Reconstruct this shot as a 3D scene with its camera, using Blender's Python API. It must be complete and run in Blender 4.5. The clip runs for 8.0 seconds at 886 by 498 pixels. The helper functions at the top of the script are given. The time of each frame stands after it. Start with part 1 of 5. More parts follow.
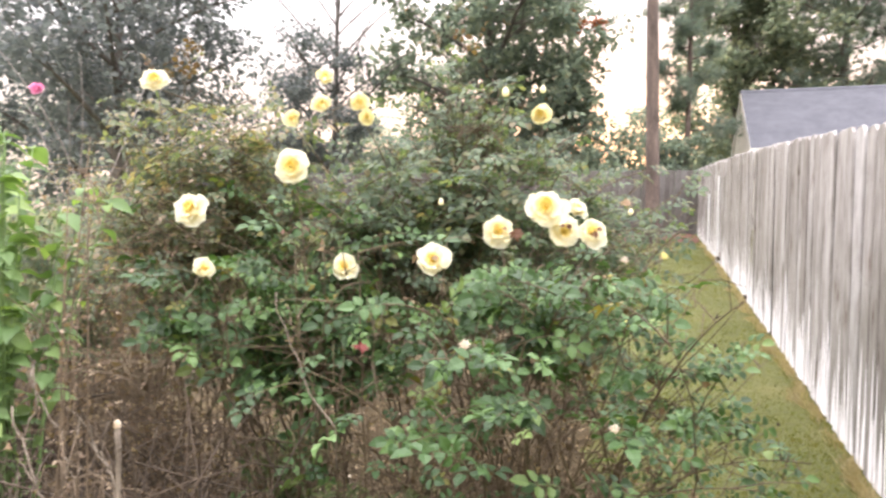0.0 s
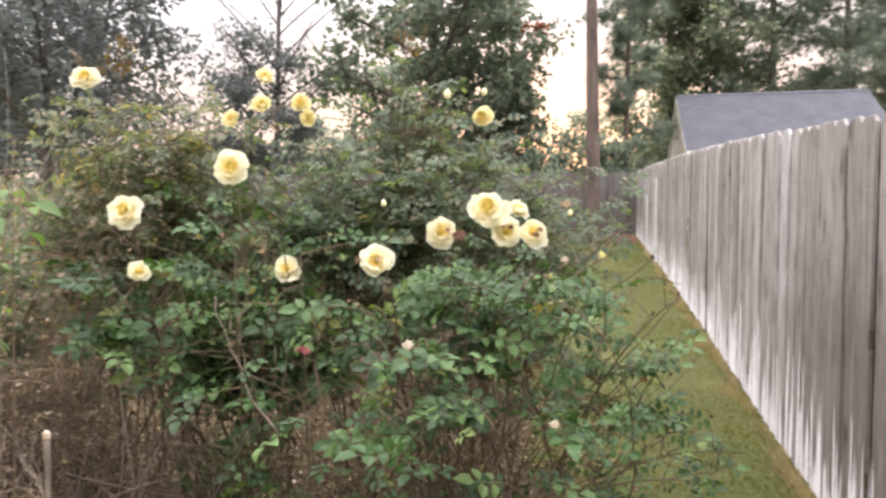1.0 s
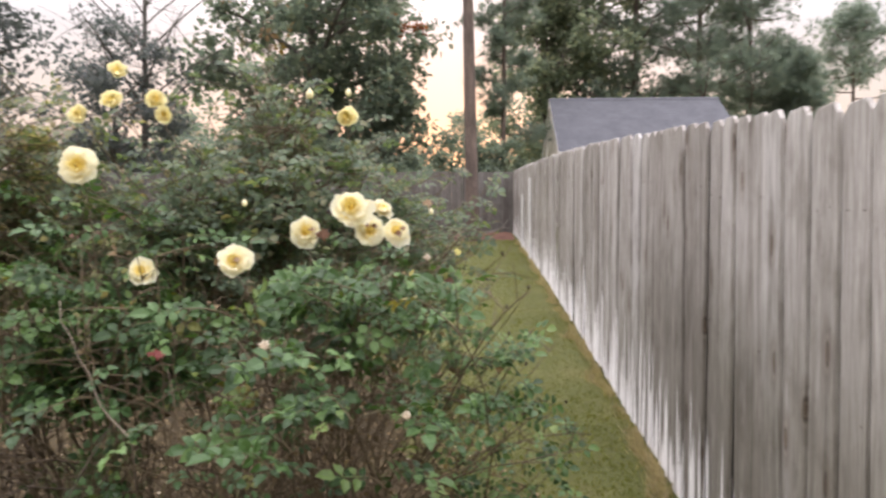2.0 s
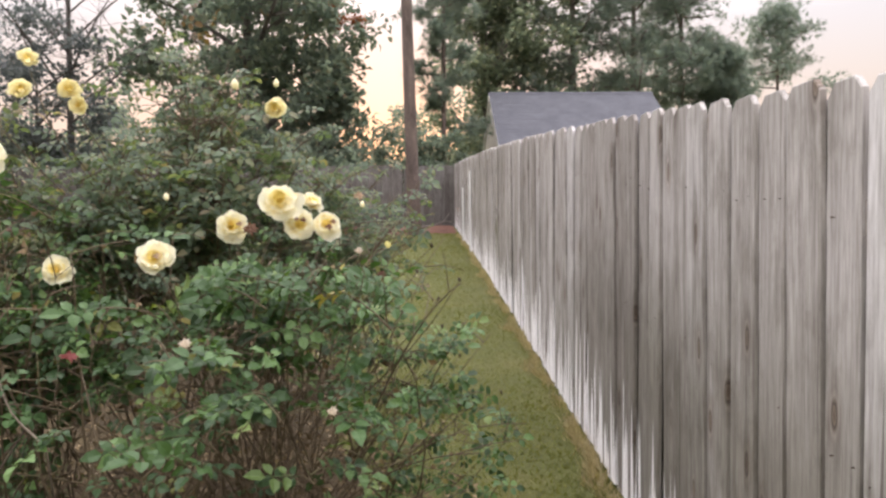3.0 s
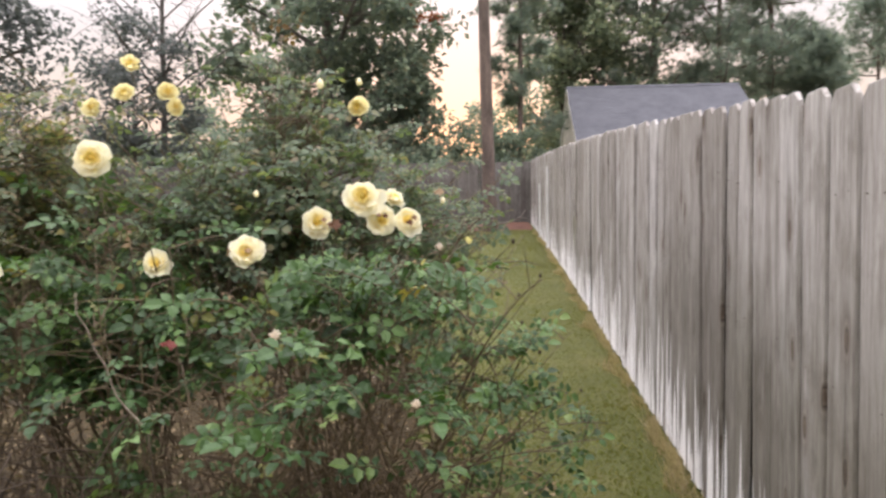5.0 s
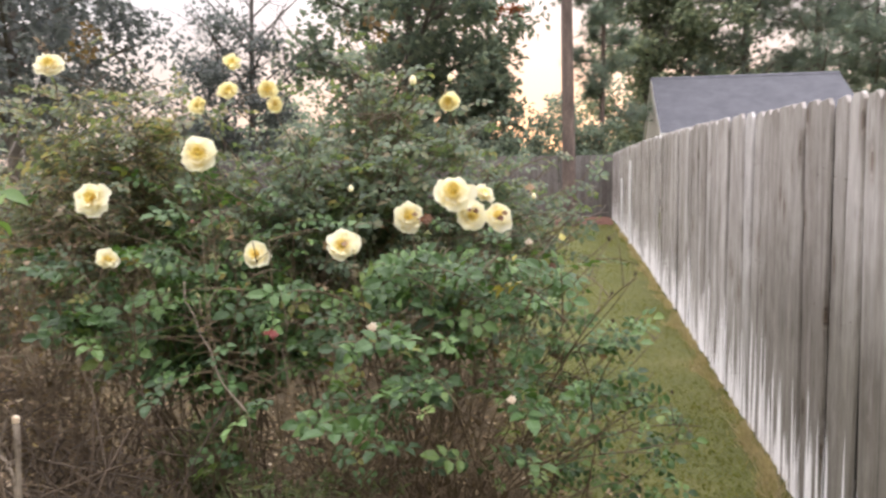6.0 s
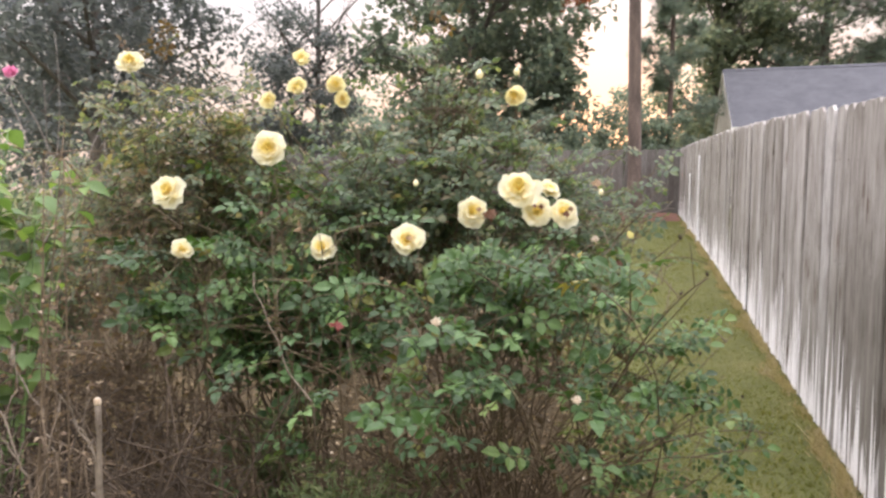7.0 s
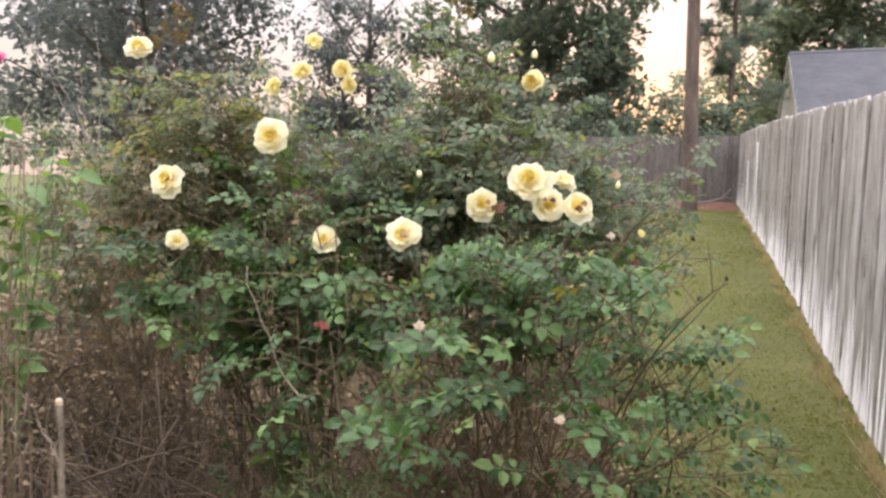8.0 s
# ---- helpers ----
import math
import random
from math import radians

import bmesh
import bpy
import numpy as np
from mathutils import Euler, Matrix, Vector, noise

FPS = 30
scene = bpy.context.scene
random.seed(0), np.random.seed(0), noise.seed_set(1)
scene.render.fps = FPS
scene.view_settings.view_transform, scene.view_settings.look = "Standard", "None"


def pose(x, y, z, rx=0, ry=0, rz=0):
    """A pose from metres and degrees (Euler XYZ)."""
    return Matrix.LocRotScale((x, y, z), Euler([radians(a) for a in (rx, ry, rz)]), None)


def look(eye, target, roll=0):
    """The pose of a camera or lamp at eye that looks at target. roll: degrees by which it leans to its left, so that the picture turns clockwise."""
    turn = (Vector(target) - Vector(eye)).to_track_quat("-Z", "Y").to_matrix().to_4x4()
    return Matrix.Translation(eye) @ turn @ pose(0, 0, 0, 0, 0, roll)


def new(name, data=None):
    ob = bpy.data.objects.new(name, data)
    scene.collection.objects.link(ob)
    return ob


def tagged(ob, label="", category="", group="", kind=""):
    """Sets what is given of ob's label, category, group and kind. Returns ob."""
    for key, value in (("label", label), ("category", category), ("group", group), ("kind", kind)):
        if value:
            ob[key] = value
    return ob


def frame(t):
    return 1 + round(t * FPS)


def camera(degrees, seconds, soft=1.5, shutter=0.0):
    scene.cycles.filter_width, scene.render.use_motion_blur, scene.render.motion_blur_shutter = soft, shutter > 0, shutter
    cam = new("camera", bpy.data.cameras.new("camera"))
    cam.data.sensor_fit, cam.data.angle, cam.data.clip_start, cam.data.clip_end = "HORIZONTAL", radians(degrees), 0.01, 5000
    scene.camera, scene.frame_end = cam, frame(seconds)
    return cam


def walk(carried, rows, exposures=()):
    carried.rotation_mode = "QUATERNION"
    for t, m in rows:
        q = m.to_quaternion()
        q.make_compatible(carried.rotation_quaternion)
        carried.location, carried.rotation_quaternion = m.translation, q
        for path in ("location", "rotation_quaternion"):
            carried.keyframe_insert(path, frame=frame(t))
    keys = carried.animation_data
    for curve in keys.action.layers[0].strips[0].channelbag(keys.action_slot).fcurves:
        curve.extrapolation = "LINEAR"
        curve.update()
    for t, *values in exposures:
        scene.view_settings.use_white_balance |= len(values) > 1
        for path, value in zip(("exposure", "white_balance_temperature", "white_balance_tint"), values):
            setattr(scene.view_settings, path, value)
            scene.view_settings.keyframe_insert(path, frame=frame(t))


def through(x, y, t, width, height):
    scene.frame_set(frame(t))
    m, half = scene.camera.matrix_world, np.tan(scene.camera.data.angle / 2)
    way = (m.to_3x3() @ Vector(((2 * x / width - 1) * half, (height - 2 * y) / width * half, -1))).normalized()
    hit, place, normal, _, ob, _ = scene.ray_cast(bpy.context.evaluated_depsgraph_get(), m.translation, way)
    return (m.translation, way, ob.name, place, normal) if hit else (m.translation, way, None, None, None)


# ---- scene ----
cam = camera(66.5, 8.0, soft=2.5, shutter=0.5)
PATH = [
    (0, (-0.06, -0.009, 1.725), (-0.662, 1.897, 1.682), 1.2),
    (0.2, (-0.057, -0.011, 1.723), (-0.620, 1.905, 1.685), 1.1),
    (0.5, (-0.053, -0.014, 1.721), (-0.597, 1.91, 1.69), 1.0),
    (1, (-0.051, -0.013, 1.723), (-0.498, 1.936, 1.688), 0.8),
    (1.5, (-0.031, -0.029, 1.723), (-0.315, 1.951, 1.693), 0.4),
    (2, (0.022, -0.046, 1.723), (-0.087, 1.95, 1.688), 0.2),
    (3.5, (0.06, -0.023, 1.715), (0.132, 1.975, 1.656), -0.7),
    (4, (0.061, -0.026, 1.714), (0.091, 1.973, 1.654), -0.8),
    (5.5, (0.021, -0.042, 1.719), (-0.256, 1.938, 1.651), -0.1),
    (6, (-0.002, -0.048, 1.723), (-0.388, 1.913, 1.642), 0.2),
    (6.5, (-0.01, -0.048, 1.724), (-0.495, 1.89, 1.636), 0.6),
    (7, (-0.015, -0.044, 1.727), (-0.573, 1.873, 1.626), 0.9),
    (7.5, (0.005, 0.003, 1.735), (-0.621, 1.899, 1.607), 1.2),
    (8, (0.092, 0.124, 1.753), (-0.613, 1.99, 1.606), 1.5),
]
EXPOSURES = [(0.0, 2.05), (0.5, 1.99), (1.0, 1.57), (1.5, 1.45), (2.0, 1.28), (3.5, 1.22), (4.0, 1.22), (5.5, 1.34), (6.5, 1.45), (8.0, 1.44)]
walk(cam, [(t, look(eye, target, roll)) for t, eye, target, roll in PATH], EXPOSURES)

# ---- light: dusk, the sun just down behind the far trees ----
SUN_AZIMUTH = -3.0
world = bpy.data.worlds.new("dusk_sky")
scene.world = world
world.use_nodes = True
wn = world.node_tree
sky = wn.nodes.new("ShaderNodeTexSky")
sky.sky_type = "NISHITA"
sky.sun_disc = False
sky.sun_elevation = radians(2.5)
sky.sun_rotation = radians(SUN_AZIMUTH)
sky.air_density, sky.dust_density, sky.ozone_density = 1.0, 2.5, 1.0
# thin high cloud over clear-sky colours: unseen zenith brightened to light the yard
where = wn.nodes.new("ShaderNodeTexCoord")
height = wn.nodes.new("ShaderNodeSeparateXYZ")
wn.links.new(where.outputs["Generated"], height.inputs[0])
cloud = wn.nodes.new("ShaderNodeValToRGB")
stops = cloud.color_ramp.elements
stops.new(0.16), stops.new(0.27), stops.new(0.6)
for e, (at, colour) in zip(stops, ((0.0, (0.235, 0.181, 0.158)), (0.16, (0.232, 0.200, 0.188)), (0.27, (0.245, 0.236, 0.252)), (0.6, (0.88, 0.84, 0.89)), (1.0, (1.36, 1.29, 1.36)))):
    e.position, e.color = at, (*colour, 1)
wn.links.new(height.outputs["Z"], cloud.inputs["Fac"])
glow = wn.nodes.new("ShaderNodeVectorMath")
glow.operation = "MULTIPLY_ADD"
wn.links.new(sky.outputs["Color"], glow.inputs[0])
glow.inputs[1].default_value = (0.018, 0.0132, 0.0095)
wn.links.new(cloud.outputs["Color"], glow.inputs[2])
wn.links.new(glow.outputs["Vector"], wn.nodes["Background"].inputs["Color"])
wn.nodes["Background"].inputs["Strength"].default_value = 1.5

sun_data = bpy.data.lights.new("sun", "SUN")
sun_data.energy, sun_data.angle, sun_data.color = 0.3, radians(8.0), (1.0, 0.72, 0.5)
sun = new("sun", sun_data)
sun.matrix_world = look((0, 0, 0), (math.sin(radians(-SUN_AZIMUTH)) * 1.0, -math.cos(radians(SUN_AZIMUTH)), -math.tan(radians(5.0))))

# ---- materials ----
def material(name, build):
    m = bpy.data.materials.new(name)
    m.use_nodes = True
    build(m.node_tree, m.node_tree.nodes["Principled BSDF"])
    return m


def node(tree, kind, **values):
    n = tree.nodes.new(kind)
    for key, value in values.items():
        n.inputs[key.replace("_", " ")].default_value = value
    return n


def ramp(tree, source, stops):
    n = tree.nodes.new("ShaderNodeValToRGB")
    el = n.color_ramp.elements
    while len(el) < len(stops):
        el.new(0.5)
    for e, (at, colour) in zip(el, stops):
        e.position, e.color = at, (*colour, 1)
    tree.links.new(source, n.inputs["Fac"])
    return n


def mix(tree, kind, fac, a, b):
    n = tree.nodes.new("ShaderNodeMix")
    n.data_type, n.blend_type = "RGBA", kind
    for source, slot in ((fac, n.inputs["Factor"]), (a, n.inputs["A"]), (b, n.inputs["B"])):
        if isinstance(source, (int, float)):
            slot.default_value = source
        elif isinstance(source, tuple):
            slot.default_value = (*source, 1)
        else:
            tree.links.new(source, slot)
    return n.outputs["Result"]


def coords(tree, scale=(1, 1, 1), space="Object"):
    tc = tree.nodes.new("ShaderNodeTexCoord")
    mp = tree.nodes.new("ShaderNodeMapping")
    mp.inputs["Scale"].default_value = scale
    tree.links.new(tc.outputs[space], mp.inputs["Vector"])
    return mp.outputs["Vector"]


def noise_at(tree, vector, scale, detail=4.0, rough=0.6):
    n = node(tree, "ShaderNodeTexNoise", Scale=scale, Detail=detail, Roughness=rough)
    tree.links.new(vector, n.inputs["Vector"])
    return n.outputs["Fac"]


def bump(tree, b, height, strength, distance=0.01):
    n = node(tree, "ShaderNodeBump", Strength=strength, Distance=distance)
    tree.links.new(height, n.inputs["Height"])
    tree.links.new(n.outputs["Normal"], b.inputs["Normal"])


def leaf_material(name, stops, rough=0.5, through=0.35, spots=None, island=False, glow=(1.3, 1.35, 0.6)):
    """Leaf: colours spread over the pieces, mottled, letting some light through."""
    def build(t, b):
        if island:
            rnd = t.nodes.new("ShaderNodeNewGeometry").outputs["Random Per Island"]
        else:
            rnd = t.nodes.new("ShaderNodeObjectInfo").outputs["Random"]
        col = ramp(t, rnd, stops).outputs["Color"]
        v = coords(t)
        n1 = noise_at(t, v, 60.0)
        col = mix(t, "MULTIPLY", 0.45, col, ramp(t, n1, [(0.3, (0.55, 0.55, 0.5)), (0.7, (1.25, 1.2, 1.1))]).outputs["Color"])
        if spots:
            n2 = noise_at(t, v, 25.0, 2.0)
            col = mix(t, "MIX", ramp(t, n2, [(0.62, (0, 0, 0)), (0.7, (1, 1, 1))]).outputs["Color"], col, spots)
        t.links.new(col, b.inputs["Base Color"])
        b.inputs["Roughness"].default_value = rough
        b.inputs["Specular IOR Level"].default_value = 0.35
        tr = t.nodes.new("ShaderNodeBsdfTranslucent")
        t.links.new(mix(t, "MULTIPLY", 1.0, col, glow), tr.inputs["Color"])
        ms = t.nodes.new("ShaderNodeMixShader")
        ms.inputs["Fac"].default_value = through
        t.links.new(b.outputs["BSDF"], ms.inputs[1])
        t.links.new(tr.outputs["BSDF"], ms.inputs[2])
        t.links.new(ms.outputs["Shader"], t.nodes["Material Output"].inputs["Surface"])
    return material(name, build)


def mottled(name, stops, scale, rough=0.85, rel=0.5, stretch=(1, 1, 1), fine=8.0, dist=0.01, metal=0.0):
    """Rough surface with two scales of variation."""
    def build(t, b):
        v = coords(t, stretch)
        n1, n2 = noise_at(t, v, scale, 5.0, 0.65), noise_at(t, v, scale * fine, 4.0, 0.7)
        col = ramp(t, n1, stops).outputs["Color"]
        col = mix(t, "MULTIPLY", 0.6, col, ramp(t, n2, [(0.25, (0.5, 0.5, 0.5)), (0.75, (1.3, 1.3, 1.3))]).outputs["Color"])
        t.links.new(col, b.inputs["Base Color"])
        b.inputs["Roughness"].default_value, b.inputs["Metallic"].default_value = rough, metal
        bump(t, b, n2, rel, dist)
    return material(name, build)


def fence_build(t, b, tone=1.0, whitened=1.0):
    """Weathered grey softwood: upright grain, knots, water stains and pale streaks at the foot."""
    info = t.nodes.new("ShaderNodeObjectInfo")
    tc = t.nodes.new("ShaderNodeTexCoord")
    add = t.nodes.new("ShaderNodeVectorMath")
    add.operation = "ADD"
    sc = t.nodes.new("ShaderNodeVectorMath")
    sc.operation = "SCALE"
    t.links.new(info.outputs["Location"], sc.inputs[0])
    sc.inputs["Scale"].default_value = 3.7
    t.links.new(tc.outputs["Object"], add.inputs[0])
    t.links.new(sc.outputs["Vector"], add.inputs[1])

    def stretched(scale):
        mp = t.nodes.new("ShaderNodeMapping")
        mp.inputs["Scale"].default_value = scale
        t.links.new(add.outputs["Vector"], mp.inputs["Vector"])
        return mp.outputs["Vector"]
    grain = noise_at(t, stretched((60, 60, 4.0)), 1.0, 5.0, 0.7)
    wide = noise_at(t, stretched((26, 26, 1.1)), 1.0, 4.0, 0.65)
    col = ramp(t, info.outputs["Random"], [(0.0, (0.31, 0.285, 0.268)), (0.3, (0.375, 0.352, 0.335)), (0.7, (0.44, 0.418, 0.402)), (1.0, (0.52, 0.505, 0.50))]).outputs["Color"]
    col = mix(t, "MULTIPLY", 0.6, col, ramp(t, wide, [(0.32, (0.55, 0.52, 0.495)), (0.5, (0.98, 0.97, 0.97)), (0.68, (1.28, 1.28, 1.30))]).outputs["Color"])
    col = mix(t, "MULTIPLY", 0.4, col, ramp(t, grain, [(0.3, (0.55, 0.52, 0.5)), (0.6, (1.1, 1.1, 1.1))]).outputs["Color"])
    kn = t.nodes.new("ShaderNodeTexVoronoi")
    kn.voronoi_dimensions = "2D"
    kn.inputs["Scale"].default_value = 1.0
    flat, across = t.nodes.new("ShaderNodeSeparateXYZ"), t.nodes.new("ShaderNodeCombineXYZ")
    t.links.new(stretched((0, 6, 2.1)), flat.inputs[0])
    t.links.new(flat.outputs["Y"], across.inputs["X"])
    t.links.new(flat.outputs["Z"], across.inputs["Y"])
    t.links.new(across.outputs[0], kn.inputs["Vector"])
    some = t.nodes.new("ShaderNodeSeparateColor")
    t.links.new(kn.outputs["Color"], some.inputs["Color"])
    knotty = ramp(t, some.outputs["Red"], [(0.58, (0, 0, 0)), (0.60, (1, 1, 1))]).outputs["Color"]
    col = mix(t, "MULTIPLY", knotty, col, ramp(t, kn.outputs["Distance"], [(0.02, (0.42, 0.34, 0.28)), (0.045, (0.62, 0.53, 0.45)), (0.058, (0.22, 0.18, 0.155)), (0.075, (0.50, 0.45, 0.41)), (0.10, (0.92, 0.88, 0.85)), (0.14, (0.74, 0.71, 0.69)), (0.25, (1, 1, 1))]).outputs["Color"])
    wpos = t.nodes.new("ShaderNodeNewGeometry")
    stain = node(t, "ShaderNodeTexNoise", Scale=0.9, Detail=3.0)
    t.links.new(wpos.outputs["Position"], stain.inputs["Vector"])
    col = mix(t, "MULTIPLY", 0.4, col, ramp(t, stain.outputs["Fac"], [(0.35, (0.55, 0.53, 0.5)), (0.6, (1.1, 1.1, 1.1))]).outputs["Color"])
    blotch = noise_at(t, stretched((9, 9, 4.0)), 1.0, 5.0, 0.7)
    col = mix(t, "MULTIPLY", 0.5, col, ramp(t, blotch, [(0.35, (0.50, 0.47, 0.42)), (0.48, (0.98, 0.98, 0.96)), (0.64, (1.24, 1.25, 1.26))]).outputs["Color"])
    sep = t.nodes.new("ShaderNodeSeparateXYZ")
    t.links.new(tc.outputs["Object"], sep.inputs[0])
    damp = t.nodes.new("ShaderNodeMapRange")
    damp.inputs["From Min"].default_value, damp.inputs["From Max"].default_value = 1.4, 0.8
    t.links.new(sep.outputs["Z"], damp.inputs["Value"])
    wet = ramp(t, noise_at(t, stretched((5, 5, 0.9)), 1.0, 4.0, 0.65), [(0.24, (0, 0, 0)), (0.48, (1, 1, 1))]).outputs["Color"]
    sepw = t.nodes.new("ShaderNodeSeparateXYZ")
    t.links.new(wpos.outputs["Position"], sepw.inputs[0])
    stretch_wet = t.nodes.new("ShaderNodeMapRange")
    stretch_wet.inputs["From Min"].default_value, stretch_wet.inputs["From Max"].default_value = 5.0, 2.8
    stretch_wet.inputs["To Min"].default_value = 0.25
    t.links.new(sepw.outputs["Y"], stretch_wet.inputs["Value"])
    wet = mix(t, "MULTIPLY", 1.0, wet, stretch_wet.outputs["Result"])
    col = mix(t, "MIX", mix(t, "MULTIPLY", 1.0, wet, damp.outputs["Result"]), col, mix(t, "MULTIPLY", 1.0, col, (0.50, 0.49, 0.44)))
    crack = ramp(t, noise_at(t, stretched((60, 60, 0.8)), 1.0, 2.0, 0.5), [(0.28, (0.30, 0.27, 0.25)), (0.33, (1, 1, 1))]).outputs["Color"]
    col = mix(t, "MULTIPLY", 0.85, col, crack)
    # pale streaks that rise from the foot and taper out
    foot = t.nodes.new("ShaderNodeMapRange")
    foot.inputs["From Min"].default_value, foot.inputs["From Max"].default_value = 0.95, 0.0
    foot.inputs["To Min"].default_value, foot.inputs["To Max"].default_value = -0.26, 0.16
    t.links.new(sep.outputs["Z"], foot.inputs["Value"])
    reach = t.nodes.new("ShaderNodeMapRange")
    reach.inputs["From Min"].default_value, reach.inputs["From Max"].default_value = 1.6, 3.4
    reach.inputs["To Min"].default_value, reach.inputs["To Max"].default_value = -0.14, 0.0
    t.links.new(sepw.outputs["Y"], reach.inputs["Value"])
    rise, streak = t.nodes.new("ShaderNodeMath"), t.nodes.new("ShaderNodeMath")
    t.links.new(foot.outputs["Result"], rise.inputs[0])
    t.links.new(reach.outputs["Result"], rise.inputs[1])
    t.links.new(noise_at(t, stretched((23, 23, 0.35)), 1.0, 2.0, 0.5), streak.inputs[0])
    t.links.new(rise.outputs[0], streak.inputs[1])
    pale_streak = ramp(t, streak.outputs[0], [(0.54, (0, 0, 0)), (0.575, (1, 1, 1))]).outputs["Color"]
    pale_streak = mix(t, "MULTIPLY", 1.0, pale_streak, (whitened, whitened, whitened))
    col = mix(t, "MIX", pale_streak, col, (0.90, 0.88, 0.89))
    fine = noise_at(t, stretched((120, 120, 5)), 1.0, 4.0, 0.7)
    col = mix(t, "MULTIPLY", 0.75, col, ramp(t, fine, [(0.34, (0.6, 0.57, 0.55)), (0.52, (1.0, 1.0, 1.0)), (0.66, (1.2, 1.2, 1.21))]).outputs["Color"])
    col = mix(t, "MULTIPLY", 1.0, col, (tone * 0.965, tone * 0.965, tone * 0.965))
    t.links.new(col, b.inputs["Base Color"])
    b.inputs["Roughness"].default_value = 0.8
    bump(t, b, fine, 0.6, 0.004)


wood_fence = material("weathered_fence_wood", fence_build)
# same fence wood darkened: tree shade and dark gaps are put into its colour
wood_fence_shaded = material("shaded_fence_wood", lambda t, b: fence_build(t, b, 0.42, 0.0))
nail_steel = mottled("rusted_nail", [(0.3, (0.05, 0.04, 0.035)), (0.7, (0.12, 0.08, 0.06))], 40.0, 0.7, 0.2, metal=0.6)
wood_rail = mottled("weathered_rail_wood", [(0.3, (0.22, 0.19, 0.17)), (0.7, (0.36, 0.33, 0.3))], 3.0, stretch=(1, 1, 6))
soil = mottled("soil", [(0.25, (0.038, 0.026, 0.012)), (0.5, (0.082, 0.057, 0.025)), (0.75, (0.152, 0.112, 0.052))], 3.0, 0.95, 0.9, fine=14.0, dist=0.03)
turf = mottled("turf", [(0.25, (0.076, 0.086, 0.022)), (0.5, (0.105, 0.113, 0.029)), (0.75, (0.152, 0.142, 0.045))], 1.6, 0.9, 0.8, fine=30.0, dist=0.02)
straw = mottled("pine_straw", [(0.3, (0.10, 0.046, 0.032)), (0.7, (0.21, 0.10, 0.07))], 2.0, 0.95, 0.8, fine=20.0)
bark_pine = mottled("pine_bark", [(0.3, (0.075, 0.056, 0.05)), (0.6, (0.165, 0.122, 0.106)), (0.8, (0.25, 0.195, 0.17))], 5.0, 0.9, 1.0, stretch=(1, 1, 0.25), dist=0.04)
bark_grey = mottled("grey_bark", [(0.3, (0.07, 0.06, 0.055)), (0.7, (0.17, 0.15, 0.135))], 6.0, 0.9, 0.8, stretch=(1, 1, 0.3), dist=0.03)
twig_grey = mottled("grey_twig", [(0.3, (0.16, 0.14, 0.125)), (0.7, (0.30, 0.27, 0.245))], 12.0, 0.9, 0.4, stretch=(1, 1, 0.2))
cane_green = mottled("rose_cane", [(0.3, (0.068, 0.046, 0.025)), (0.55, (0.105, 0.075, 0.038)), (0.75, (0.09, 0.098, 0.036))], 4.0, 0.7, 0.3)
cane_dark = mottled("weathered_dead_stem", [(0.3, (0.026, 0.018, 0.011)), (0.7, (0.080, 0.055, 0.034))], 8.0, 0.9, 0.4)
stem_pale = mottled("bleached_stem", [(0.3, (0.11, 0.087, 0.064)), (0.7, (0.27, 0.222, 0.17))], 9.0, 0.85, 0.4)
cane_dry = mottled("dry_cane", [(0.3, (0.075, 0.052, 0.031)), (0.7, (0.185, 0.135, 0.085))], 10.0, 0.9, 0.4)
shingle = mottled("asphalt_shingle", [(0.3, (0.074, 0.075, 0.090)), (0.7, (0.108, 0.110, 0.130))], 2.0, 0.9, 0.5, fine=25.0)
siding = mottled("painted_siding", [(0.3, (0.60, 0.56, 0.50)), (0.7, (0.70, 0.66, 0.60))], 1.0, 0.6, 0.2)
trim_white = mottled("white_trim", [(0.3, (0.74, 0.73, 0.70)), (0.7, (0.80, 0.79, 0.77))], 2.0, 0.5, 0.1)

ROSE = [(0.0, (0.026, 0.054, 0.019)), (0.3, (0.043, 0.088, 0.029)), (0.65, (0.069, 0.134, 0.043)), (0.90, (0.116, 0.197, 0.065)), (0.97, (0.154, 0.204, 0.060)), (1.0, (0.209, 0.173, 0.047))]
ROSE_BACK = [(0.0, (0.078, 0.110, 0.078)), (0.4, (0.115, 0.160, 0.108)), (0.78, (0.155, 0.205, 0.130)), (0.93, (0.20, 0.22, 0.14)), (1.0, (0.24, 0.20, 0.14))]
ROSE_OLD = [(0.0, (0.105, 0.135, 0.095)), (0.4, (0.155, 0.19, 0.13)), (0.65, (0.21, 0.23, 0.155)), (0.82, (0.28, 0.25, 0.175)), (1.0, (0.33, 0.255, 0.185))]
leaf_rose = leaf_material("rose_leaf", ROSE, 0.45, 0.24)
leaf_rose_many = leaf_material("rose_foliage", ROSE, 0.45, 0.24, island=True)
leaf_back_many = leaf_material("old_rose_foliage", ROSE_BACK, 0.5, 0.45, island=True)
leaf_old_many = leaf_material("browning_rose_foliage", ROSE_OLD, 0.5, 0.5, island=True)
leaf_red = leaf_material("new_rose_shoot", [(0.0, (0.10, 0.06, 0.04)), (1.0, (0.15, 0.105, 0.06))], 0.5, 0.4, island=True)
leaf_bright = leaf_material("bright_leaf", [(0.0, (0.10, 0.17, 0.07)), (0.6, (0.165, 0.26, 0.105)), (1.0, (0.27, 0.37, 0.13))], 0.5, 0.4)
